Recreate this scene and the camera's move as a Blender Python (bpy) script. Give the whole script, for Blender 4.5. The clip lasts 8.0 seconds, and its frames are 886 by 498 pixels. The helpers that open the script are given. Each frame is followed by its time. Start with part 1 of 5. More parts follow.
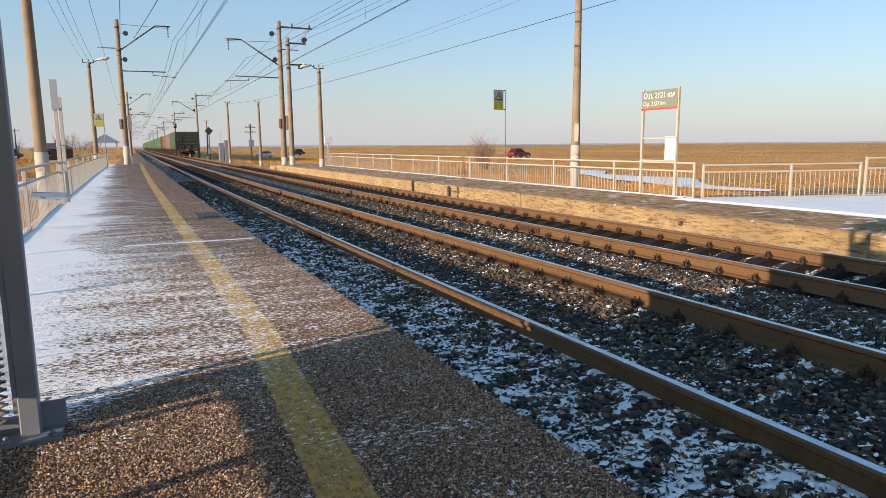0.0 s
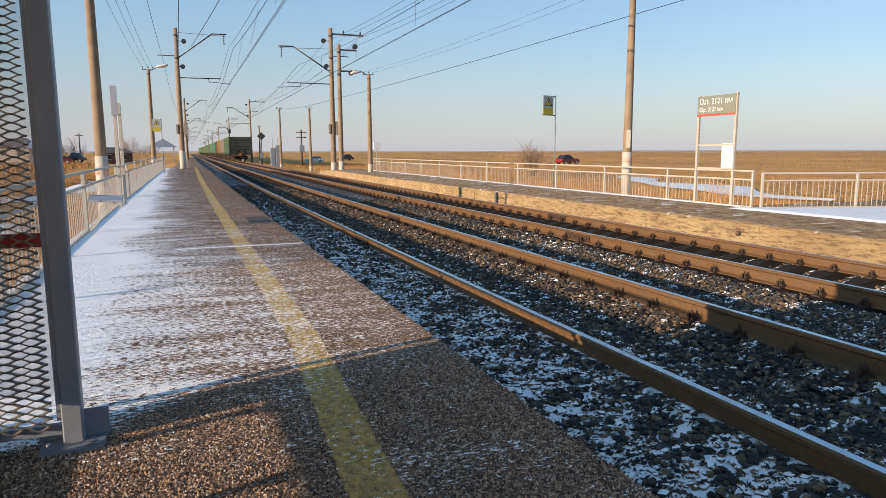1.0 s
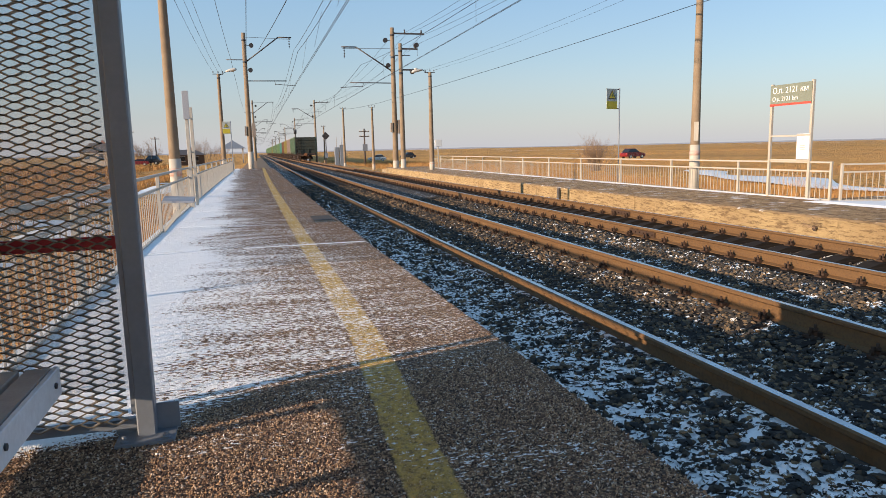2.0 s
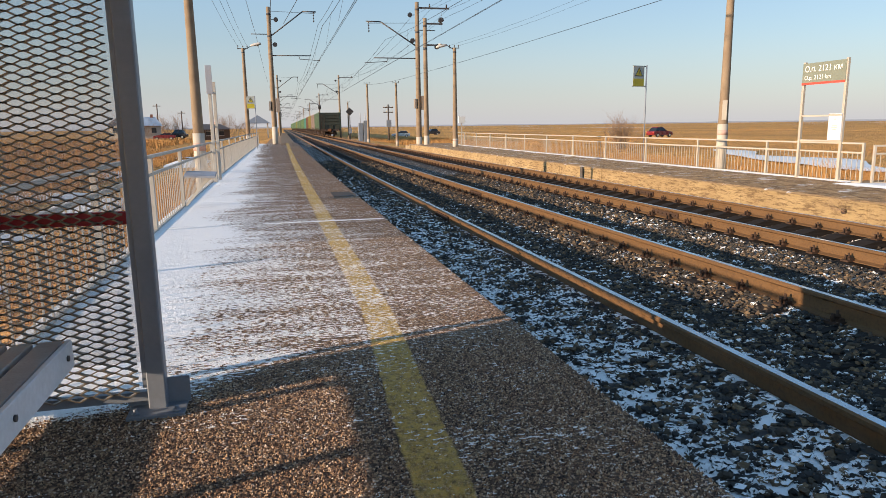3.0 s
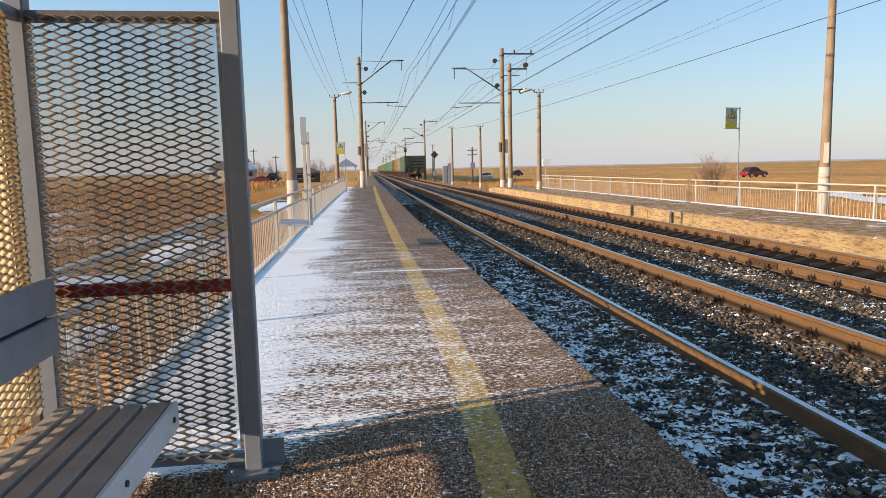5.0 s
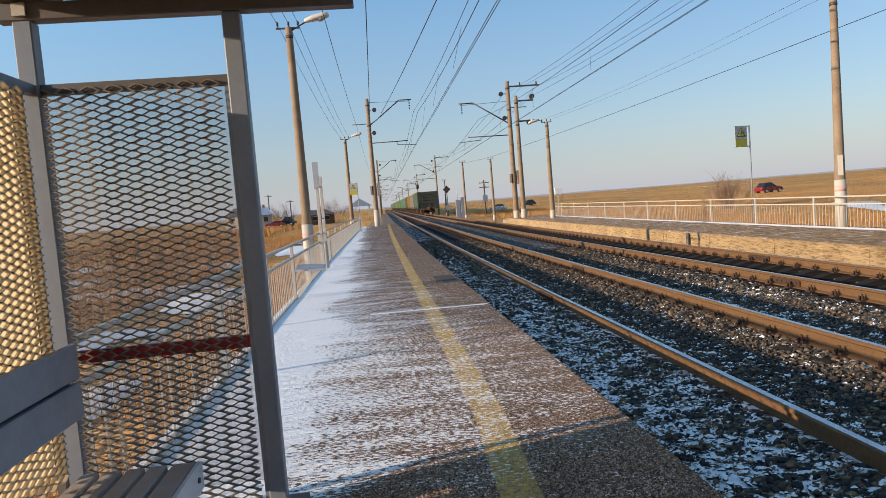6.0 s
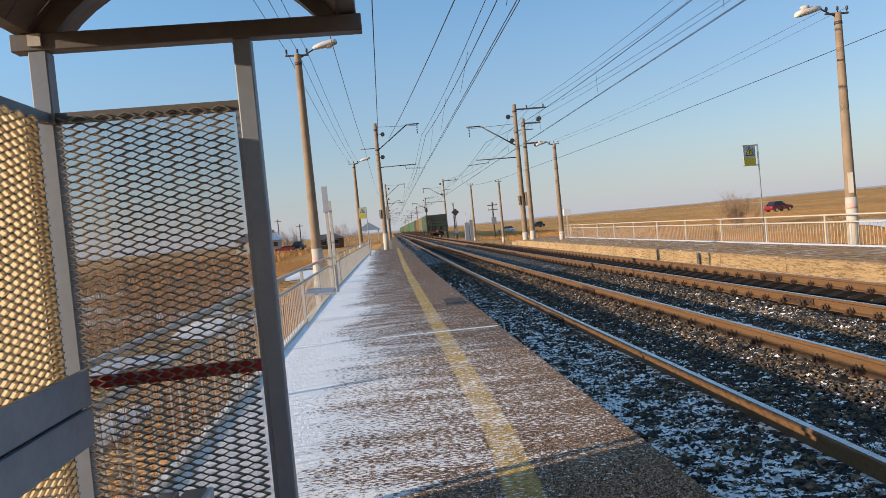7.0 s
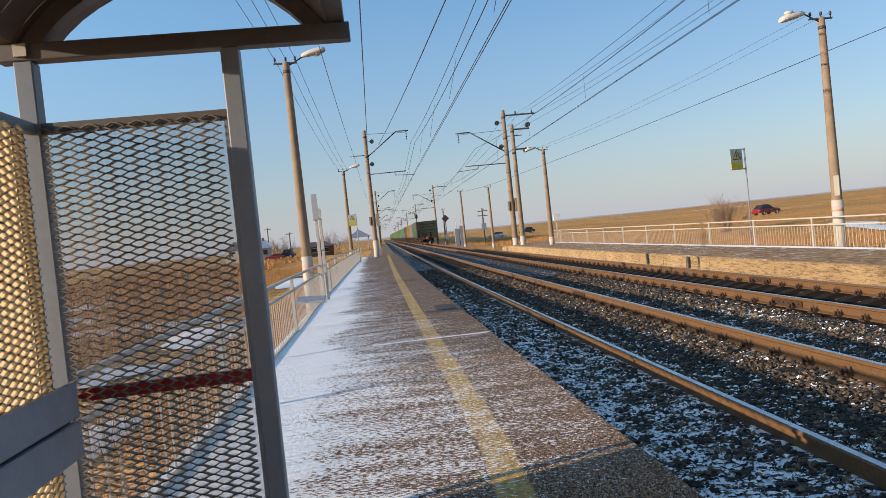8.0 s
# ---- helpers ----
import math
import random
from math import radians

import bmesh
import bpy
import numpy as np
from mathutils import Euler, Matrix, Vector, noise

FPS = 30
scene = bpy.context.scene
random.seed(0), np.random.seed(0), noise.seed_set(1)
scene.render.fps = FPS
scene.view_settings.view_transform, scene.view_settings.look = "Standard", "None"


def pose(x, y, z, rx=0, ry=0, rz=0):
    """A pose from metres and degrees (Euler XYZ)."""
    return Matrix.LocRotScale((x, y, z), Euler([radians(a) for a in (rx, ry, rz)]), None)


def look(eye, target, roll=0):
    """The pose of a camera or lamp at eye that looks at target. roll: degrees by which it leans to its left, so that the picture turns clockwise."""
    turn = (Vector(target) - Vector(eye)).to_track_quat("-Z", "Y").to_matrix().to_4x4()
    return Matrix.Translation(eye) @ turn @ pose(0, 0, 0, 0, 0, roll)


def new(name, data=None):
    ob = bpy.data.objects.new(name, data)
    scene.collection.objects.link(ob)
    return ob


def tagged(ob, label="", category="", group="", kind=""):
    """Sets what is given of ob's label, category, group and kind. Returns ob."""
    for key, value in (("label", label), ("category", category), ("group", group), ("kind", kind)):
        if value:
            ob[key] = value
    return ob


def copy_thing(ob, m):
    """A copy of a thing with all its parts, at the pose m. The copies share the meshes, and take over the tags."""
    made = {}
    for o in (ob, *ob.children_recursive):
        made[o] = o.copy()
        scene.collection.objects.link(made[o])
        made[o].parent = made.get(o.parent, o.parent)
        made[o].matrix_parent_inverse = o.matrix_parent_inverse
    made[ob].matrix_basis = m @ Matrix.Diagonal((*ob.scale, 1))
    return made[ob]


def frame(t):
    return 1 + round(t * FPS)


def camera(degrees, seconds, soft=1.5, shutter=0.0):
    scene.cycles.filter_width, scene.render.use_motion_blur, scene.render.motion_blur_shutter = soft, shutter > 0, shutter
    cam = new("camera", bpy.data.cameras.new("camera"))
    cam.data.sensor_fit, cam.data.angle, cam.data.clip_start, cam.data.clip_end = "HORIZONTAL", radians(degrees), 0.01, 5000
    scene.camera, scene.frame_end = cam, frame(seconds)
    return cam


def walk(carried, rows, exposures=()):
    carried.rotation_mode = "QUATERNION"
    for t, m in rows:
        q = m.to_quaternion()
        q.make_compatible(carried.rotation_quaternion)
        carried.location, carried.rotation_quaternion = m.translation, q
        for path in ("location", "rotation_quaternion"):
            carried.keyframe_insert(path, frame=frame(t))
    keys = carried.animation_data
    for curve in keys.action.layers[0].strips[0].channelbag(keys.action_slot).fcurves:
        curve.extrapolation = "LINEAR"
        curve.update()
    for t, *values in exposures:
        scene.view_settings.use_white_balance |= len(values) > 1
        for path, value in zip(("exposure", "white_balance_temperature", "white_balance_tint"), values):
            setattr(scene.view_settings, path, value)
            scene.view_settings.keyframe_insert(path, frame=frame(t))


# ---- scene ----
cam = camera(67.27, 8.0, 0.7)
PATH = [
    (0.0, pose(-0.237, -0.000, 1.146, 81.15, 0.41, -25.58)),
    (0.5, pose(-0.220, 0.039, 1.134, 81.29, -0.04, -23.48)),
    (1.0, pose(-0.199, 0.132, 1.146, 81.67, 0.13, -21.53)),
    (1.5, pose(-0.218, 0.129, 1.162, 82.27, 1.33, -19.25)),
    (1.7, pose(-0.206, 0.130, 1.156, 82.09, 1.66, -17.48)),
    (2.8, pose(-0.119, 0.142, 1.163, 79.50, 0.60, -15.05)),
    (3.0, pose(-0.116, 0.143, 1.164, 79.52, 0.71, -14.22)),
    (3.5, pose(-0.117, 0.133, 1.171, 80.10, 1.41, -11.85)),
    (4.0, pose(-0.130, 0.138, 1.188, 79.59, 1.36, -9.88)),
    (4.5, pose(-0.140, 0.140, 1.236, 81.76, 2.99, -8.88)),
    (4.7, pose(-0.149, 0.159, 1.263, 82.63, 1.60, -7.71)),
    (5.8, pose(-0.146, 0.168, 1.314, 84.27, 1.89, -5.94)),
    (6.0, pose(-0.139, 0.165, 1.329, 86.08, 4.58, -6.03)),
    (6.5, pose(-0.140, 0.170, 1.331, 88.10, 5.34, -5.54)),
    (7.0, pose(-0.144, 0.166, 1.323, 88.11, 5.30, -5.27)),
    (7.5, pose(-0.146, 0.178, 1.326, 88.29, 5.13, -6.00)),
    (8.0, pose(-0.144, 0.169, 1.327, 88.57, 5.87, -6.12)),
]
walk(cam, PATH, [(0.0, 0.66, 6170, 13), (0.5, 0.58, 6120, 13), (1.5, 0.60, 6150, 13), (3.5, 0.68, 6320, 13), (4.5, 0.80, 6320, 13), (6.0, 0.51, 6010, 12), (8.0, 0.48, 5980, 12)])

# ---- light ----
SUN_AZ = radians(15.8)      # the sunlight runs along +x, turned this far towards +y
SUN_EL = radians(11.6)
world = bpy.data.worlds.new("world")
scene.world = world
world.use_nodes = True
wn = world.node_tree.nodes
sky = wn.new("ShaderNodeTexSky")
sky.sky_type, sky.sun_disc = "NISHITA", False
sky.sun_elevation, sky.sun_rotation = SUN_EL, math.atan2(-math.cos(SUN_AZ), -math.sin(SUN_AZ))
sky.air_density, sky.dust_density, sky.ozone_density = 1.0, 0.35, 2.2
wn["Background"].inputs["Strength"].default_value = 0.095
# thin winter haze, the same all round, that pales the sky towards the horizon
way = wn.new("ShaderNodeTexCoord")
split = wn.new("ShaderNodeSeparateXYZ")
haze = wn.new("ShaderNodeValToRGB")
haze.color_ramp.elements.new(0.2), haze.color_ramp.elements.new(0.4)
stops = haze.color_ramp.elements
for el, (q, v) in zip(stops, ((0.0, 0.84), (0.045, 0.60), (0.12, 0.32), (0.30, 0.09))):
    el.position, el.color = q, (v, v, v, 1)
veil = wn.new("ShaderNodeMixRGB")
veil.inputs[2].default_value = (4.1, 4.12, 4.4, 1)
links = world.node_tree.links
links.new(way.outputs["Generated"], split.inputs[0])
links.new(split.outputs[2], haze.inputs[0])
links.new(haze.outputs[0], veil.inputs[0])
deep = wn.new("ShaderNodeHueSaturation")
deep.inputs["Saturation"].default_value = 1.07
links.new(sky.outputs[0], deep.inputs["Color"])
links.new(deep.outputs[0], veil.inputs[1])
# the clear blue of the high sky
high = wn.new("ShaderNodeMapRange")
high.inputs["From Min"].default_value, high.inputs["From Max"].default_value = 0.12, 0.45
links.new(split.outputs[2], high.inputs["Value"])
blue = wn.new("ShaderNodeMixRGB")
blue.blend_type = "ADD"
blue.inputs[2].default_value = (0.08, 0.26, 0.45, 1)
links.new(high.outputs[0], blue.inputs[0])
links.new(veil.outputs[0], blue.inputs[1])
# the sky grows brighter and clearer round to the sun's side, and upwards
toward = wn.new("ShaderNodeMapRange")
toward.inputs["From Min"].default_value, toward.inputs["From Max"].default_value = 0.55, -0.55
toward.inputs["To Min"].default_value, toward.inputs["To Max"].default_value = 0.25, 1.0
links.new(split.outputs[0], toward.inputs["Value"])
upward = wn.new("ShaderNodeMapRange")
upward.inputs["From Min"].default_value, upward.inputs["From Max"].default_value = 0.05, 0.30
links.new(split.outputs[2], upward.inputs["Value"])
both = wn.new("ShaderNodeMath")
both.operation = "MULTIPLY"
links.new(toward.outputs[0], both.inputs[0])
links.new(upward.outputs[0], both.inputs[1])
clear = wn.new("ShaderNodeMixRGB")
clear.blend_type = "MULTIPLY"
clear.inputs[2].default_value = (1.55, 1.74, 1.70, 1)
links.new(both.outputs[0], clear.inputs[0])
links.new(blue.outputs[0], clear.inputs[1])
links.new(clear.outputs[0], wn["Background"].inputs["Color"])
sun = new("sun", bpy.data.lights.new("sun", "SUN"))
sun.data.energy, sun.data.angle, sun.data.color = 5.0, radians(0.5), (1.0, 0.77, 0.52)
sun.matrix_world = look((0, 0, 0), (math.cos(SUN_AZ) * math.cos(SUN_EL), math.sin(SUN_AZ) * math.cos(SUN_EL), -math.sin(SUN_EL)))
scene.view_settings.exposure = 0.0

# ---- materials ----


class Nodes:
    """A short hand for building one node material."""

    def __init__(self, name, rough=0.8, metal=0.0):
        self.m = bpy.data.materials.new(name)
        self.m.use_nodes = True
        self.t = self.m.node_tree
        self.b = self.t.nodes["Principled BSDF"]
        self.b.inputs["Roughness"].default_value = rough
        self.b.inputs["Metallic"].default_value = metal
        if rough >= 0.75:
            self.b.inputs["Specular IOR Level"].default_value = 0.15     # porous, dusty surfaces
        self.pos = self.t.nodes.new("ShaderNodeNewGeometry").outputs["Position"]

    def wire(self, a, b):
        self.t.links.new(a, b)

    def scaled(self, sx, sy, sz, src=None):
        n = self.t.nodes.new("ShaderNodeMapping")
        n.inputs["Scale"].default_value = (sx, sy, sz)
        self.wire(src or self.pos, n.inputs["Vector"])
        return n.outputs[0]

    def noise(self, scale, detail=4.0, vec=None, rough=0.55):
        n = self.t.nodes.new("ShaderNodeTexNoise")
        n.inputs["Scale"].default_value, n.inputs["Detail"].default_value, n.inputs["Roughness"].default_value = scale, detail, rough
        self.wire(vec or self.pos, n.inputs["Vector"])
        return n.outputs[0]

    def cells(self, scale, feature="F1", out=0, vec=None):
        n = self.t.nodes.new("ShaderNodeTexVoronoi")
        n.feature = feature
        n.inputs["Scale"].default_value = scale
        self.wire(vec or self.pos, n.inputs["Vector"])
        return n.outputs[out]

    def ramp(self, fac, stops):
        n = self.t.nodes.new("ShaderNodeValToRGB")
        e = n.color_ramp.elements
        while len(e) < len(stops):
            e.new(0.5)
        for el, (p, c) in zip(e, stops):
            el.position, el.color = p, (c, c, c, 1) if isinstance(c, (int, float)) else (*c, 1)
        self.wire(fac, n.inputs[0])
        return n.outputs[0]

    def mix(self, fac, a, b, blend="MIX"):
        n = self.t.nodes.new("ShaderNodeMixRGB")
        n.blend_type = blend
        for s, v in zip(n.inputs, (fac, a, b)):
            if isinstance(v, (int, float)):
                s.default_value = v if s.type == "VALUE" else (v, v, v, 1)
            elif isinstance(v, tuple):
                s.default_value = (*v, 1)
            else:
                self.wire(v, s)
        return n.outputs[0]

    def math(self, op, a, b=0.0):
        n = self.t.nodes.new("ShaderNodeMath")
        n.operation = op
        for s, v in zip(n.inputs, (a, b)):
            if isinstance(v, (int, float)):
                s.default_value = v
            else:
                self.wire(v, s)
        return n.outputs[0]

    def axes(self):
        n = self.t.nodes.new("ShaderNodeSeparateXYZ")
        self.wire(self.pos, n.inputs[0])
        return n.outputs

    def chance(self):
        return self.t.nodes.new("ShaderNodeObjectInfo").outputs["Random"]

    def island(self):
        return self.t.nodes.new("ShaderNodeNewGeometry").outputs["Random Per Island"]

    def done(self, colour, rough=None, bump=None, strength=0.3, dist=0.02):
        if isinstance(colour, tuple):
            self.b.inputs["Base Color"].default_value = (*colour, 1)
        else:
            self.wire(colour, self.b.inputs["Base Color"])
        if rough is not None:
            self.wire(rough, self.b.inputs["Roughness"])
        if bump is not None:
            n = self.t.nodes.new("ShaderNodeBump")
            n.inputs["Strength"].default_value, n.inputs["Distance"].default_value = strength, dist
            self.wire(bump, n.inputs["Height"])
            self.wire(n.outputs[0], self.b.inputs["Normal"])
        return self.m


def worn(name, base, dirt, scale=3.0, rough=0.6, metal=0.0, amount=0.5, fine=40.0, strength=0.15):
    """Paint, metal or wood with stains at two scales and fine relief."""
    n = Nodes(name, rough, metal)
    big, small = n.noise(scale, 5), n.noise(fine, 3)
    c = n.mix(n.ramp(big, [(0.35, 0.0), (0.72, amount)]), base, dirt)
    c = n.mix(n.ramp(small, [(0.3, 0.0), (0.8, 0.35)]), c, tuple(v * 0.62 for v in base))
    return n.done(c, n.ramp(big, [(0.3, max(rough - 0.12, 0.05)), (0.8, min(rough + 0.15, 1))]), small, strength, 0.004)


def snow_stops(n, fac, soft=0.05, at=0.5):
    return n.ramp(fac, [(at - soft, 0.0), (at + soft, 1.0)])


SNOW = (0.93, 0.905, 0.88)


def platform_snow(n):
    """Wind-drifted snow, thickest by the fence, in flecks and streaks across the platform."""
    x, y, _ = n.axes()
    streak = n.ramp(n.noise(2.6, 6, n.scaled(0.45, 1.7, 1.0), 0.65), [(0.33, 0.0), (0.67, 1.0)])
    grain = n.ramp(n.noise(46.0, 2, n.scaled(0.5, 1.35, 1.0), 0.6), [(0.33, 0.0), (0.67, 1.0)])
    patch = n.noise(0.9, 3, n.scaled(0.7, 0.8, 1.0))
    xx = n.math("ADD", x, n.math("MULTIPLY", n.math("SUBTRACT", patch, 0.5), 1.2))
    side = n.ramp(n.math("MULTIPLY", n.math("ADD", xx, 1.5), 0.3571), [(0.20, 1.1), (0.31, 0.62), (0.45, 0.46), (0.62, 0.36), (0.78, 0.28), (0.95, 0.18)])
    sheltered = n.ramp(n.noise(1.7, 4, n.scaled(0.7, 1.4, 1.0), 0.6), [(0.46, 0.0), (0.70, 0.32)])
    sheltered = n.math("SUBTRACT", sheltered, n.ramp(n.math("ADD", x, 0.5), [(0.35, 0.1), (0.7, 0.0)]))
    lee = n.t.nodes.new("ShaderNodeMapRange")
    lee.inputs["From Min"].default_value, lee.inputs["From Max"].default_value = 3.40, 3.64
    lee.inputs["To Max"].default_value = 1.0
    n.wire(n.math("ADD", n.math("SUBTRACT", y, n.math("MULTIPLY", x, 0.265)), n.ramp(n.math("ADD", x, 0.6), [(0.1, 0.22), (0.6, 0.0)])), lee.inputs["Value"])
    beyond = n.ramp(n.math("MULTIPLY", y, 0.02), [(0.12, 0.0), (0.24, 0.14), (0.6, 0.20)])
    side = n.math("MAXIMUM", n.math("SUBTRACT", side, beyond), n.ramp(n.math("ADD", xx, 1.5), [(0.18, 1.0), (0.55, 0.0)]))
    cover = n.math("ADD", side, n.math("MULTIPLY", n.math("SUBTRACT", streak, 0.5), 0.45))
    cover = n.mix(lee.outputs[0], sheltered, cover)
    return n.ramp(n.math("SUBTRACT", cover, n.math("MULTIPLY", grain, 0.9)), [(0.0, 0.0), (0.022, 1.0)]), streak


def yellow_line(n, c):
    """The worn yellow safety line laid over the colour c."""
    x, y, _ = n.axes()
    past = n.math("MAXIMUM", n.math("SUBTRACT", y, 36.0), 0.0)
    bow = n.math("MULTIPLY", n.math("SUBTRACT", n.math("MULTIPLY", y, y), n.math("MULTIPLY", past, past)), 1 / (2 * 2460.0))
    off = n.math("ABSOLUTE", n.math("SUBTRACT", n.math("SUBTRACT", x, bow), n.ramp(n.math("MULTIPLY", y, 0.1), [(0.19, 0.35), (0.43, 0.472)])))
    wob = n.math("MULTIPLY", n.math("SUBTRACT", n.noise(9, 3), 0.5), 0.035)
    line = n.ramp(n.math("ADD", off, wob), [(0.091, 1.0), (0.101, 0.0)])
    wear = n.ramp(n.noise(26, 6, None, 0.7), [(0.40, 0.3), (0.58, 1.0)])
    paint = n.mix(n.noise(60, 3), (0.58, 0.35, 0.06), (0.72, 0.50, 0.20))
    return n.mix(n.math("MULTIPLY", line, wear), c, paint)


PEBBLE = [(0.0, (0.028, 0.021, 0.02)), (0.3, (0.165, 0.102, 0.073)), (0.62, (0.40, 0.248, 0.145)), (0.88, (0.58, 0.40, 0.25)), (1.0, (0.76, 0.64, 0.53))]


def platform_material():
    """Exposed pebble concrete with drifted snow."""
    n = Nodes("pebble concrete", 0.85)
    peb = n.cells(86, out=1)
    sep = n.t.nodes.new("ShaderNodeSeparateXYZ")
    n.wire(peb, sep.inputs[0])
    edge = n.cells(86)
    stone = n.ramp(sep.outputs[0], PEBBLE)
    stone = n.mix(n.ramp(edge, [(0.38, 0.0), (0.7, 0.85)]), stone, (0.045, 0.034, 0.03))
    wide = n.noise(0.9, 5)
    stone = n.mix(n.math("MULTIPLY", n.chance(), 0.45), stone, (0.24, 0.13, 0.075))
    stone = n.mix(n.ramp(wide, [(0.35, 0.0), (0.75, 0.4)]), stone, (0.26, 0.155, 0.085))
    mask, streak = platform_snow(n)
    c = n.mix(mask, yellow_line(n, stone), SNOW)
    h = n.mix(mask, n.math("MULTIPLY", edge, -0.8), n.math("ADD", n.math("MULTIPLY", streak, 0.5), n.math("MULTIPLY", n.noise(26, 5, None, 0.7), 1.3)))
    return n.done(c, None, h, 0.9, 0.011)


def pebble_material():
    """Single pebbles standing proud of the concrete, snow caught on them."""
    n = Nodes("loose-grained pebbles", 0.8)
    c = n.ramp(n.island(), PEBBLE)
    c = n.mix(n.ramp(n.noise(220, 2), [(0.5, 0.0), (0.75, 0.6)]), c, (0.05, 0.034, 0.025))
    mask, _ = platform_snow(n)
    return n.done(n.mix(mask, yellow_line(n, c), SNOW))


def snow_lee(n):
    """Snow has drifted against the near platform and thins out across the tracks."""
    x, y, _ = n.axes()
    across = n.ramp(n.math("MULTIPLY", x, 0.1), [(0.17, 0.005), (0.24, 0.045), (0.34, 0.075), (0.41, 0.105), (0.5, 0.072), (0.62, 0.088), (0.9, 0.085)])
    return n.math("ADD", across, n.ramp(n.math("MULTIPLY", y, 0.02), [(0.2, 0.0), (0.5, 0.09)]))


def ballast_material():
    n = Nodes("ballast stone", 0.9)
    c = n.ramp(n.island(), [(0.0, (0.026, 0.026, 0.028)), (0.4, (0.064, 0.057, 0.05)), (0.7, (0.16, 0.108, 0.064)), (1.0, (0.43, 0.275, 0.14))])
    c = n.mix(n.noise(90, 3), c, (0.05, 0.045, 0.04))
    nz = n.t.nodes.new("ShaderNodeSeparateXYZ")
    n.wire(n.t.nodes.new("ShaderNodeNewGeometry").outputs["Normal"], nz.inputs[0])
    drift = n.math("SUBTRACT", n.noise(7.5, 5, n.scaled(0.7, 1.35, 1), 0.66), snow_lee(n))
    lies = n.math("MULTIPLY", n.ramp(drift, [(0.51, 0.0), (0.52, 1.0)]), n.ramp(nz.outputs[2], [(0.3, 0.0), (0.5, 1.0)]))
    c = n.mix(lies, c, SNOW)
    return n.done(c, None, n.noise(120, 3), 0.4, 0.004)


def ballast_bed_material():
    n = Nodes("ballast bed", 0.95)
    v = n.cells(19, out=1)
    sep = n.t.nodes.new("ShaderNodeSeparateXYZ")
    n.wire(v, sep.inputs[0])
    e = n.cells(19)
    c = n.ramp(sep.outputs[0], [(0.0, (0.03, 0.03, 0.032)), (0.6, (0.075, 0.07, 0.066)), (1.0, (0.19, 0.145, 0.105))])
    snow = n.ramp(n.math("SUBTRACT", n.noise(7.5, 5, n.scaled(0.7, 1.35, 1), 0.66), snow_lee(n)), [(0.45, 0.0), (0.465, 1.0)])
    c = n.mix(snow, c, SNOW)
    return n.done(c, None, n.math("ADD", e, n.math("MULTIPLY", snow, 0.3)), 0.8, 0.03)


def ground_material():
    """Dry grass plain with lying snow in hollows."""
    n = Nodes("dry grass ground", 0.95)
    big = n.noise(0.035, 6, n.scaled(1.0, 0.45, 1), 0.6)
    mid = n.noise(0.6, 6, None, 0.65)
    c = n.ramp(mid, [(0.3, (0.58, 0.29, 0.09)), (0.55, (0.76, 0.41, 0.13)), (0.8, (0.84, 0.51, 0.19))])
    c = n.mix(n.ramp(big, [(0.35, 0.5), (0.55, 0.0)]), c, (0.40, 0.21, 0.085))
    far = n.noise(0.012, 4, n.scaled(1.0, 0.35, 1))
    snow = n.ramp(n.math("ADD", n.math("MULTIPLY", far, 0.75), n.math("MULTIPLY", mid, 0.25)), [(0.605, 0.0), (0.63, 1.0)])
    c = n.mix(snow, c, SNOW)
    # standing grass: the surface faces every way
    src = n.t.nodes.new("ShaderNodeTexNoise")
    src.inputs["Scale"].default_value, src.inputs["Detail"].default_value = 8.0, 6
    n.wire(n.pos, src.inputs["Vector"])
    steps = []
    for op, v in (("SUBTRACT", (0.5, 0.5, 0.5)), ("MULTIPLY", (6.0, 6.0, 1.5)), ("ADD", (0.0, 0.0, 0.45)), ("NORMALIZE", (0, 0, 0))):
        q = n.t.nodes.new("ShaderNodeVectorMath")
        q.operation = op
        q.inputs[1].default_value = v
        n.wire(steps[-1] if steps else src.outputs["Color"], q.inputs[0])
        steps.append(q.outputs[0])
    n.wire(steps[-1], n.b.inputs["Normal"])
    return n.done(c)


def rail_material():
    n = Nodes("rusty rail", 0.7)
    c = n.mix(n.noise(14, 5, n.scaled(1, 0.12, 1)), (0.095, 0.046, 0.015), (0.18, 0.093, 0.032))
    c = n.mix(n.ramp(n.noise(50, 4), [(0.45, 0.0), (0.68, 0.55)]), c, (0.05, 0.027, 0.014))
    return n.done(c, None, n.noise(80, 3), 0.15, 0.003)


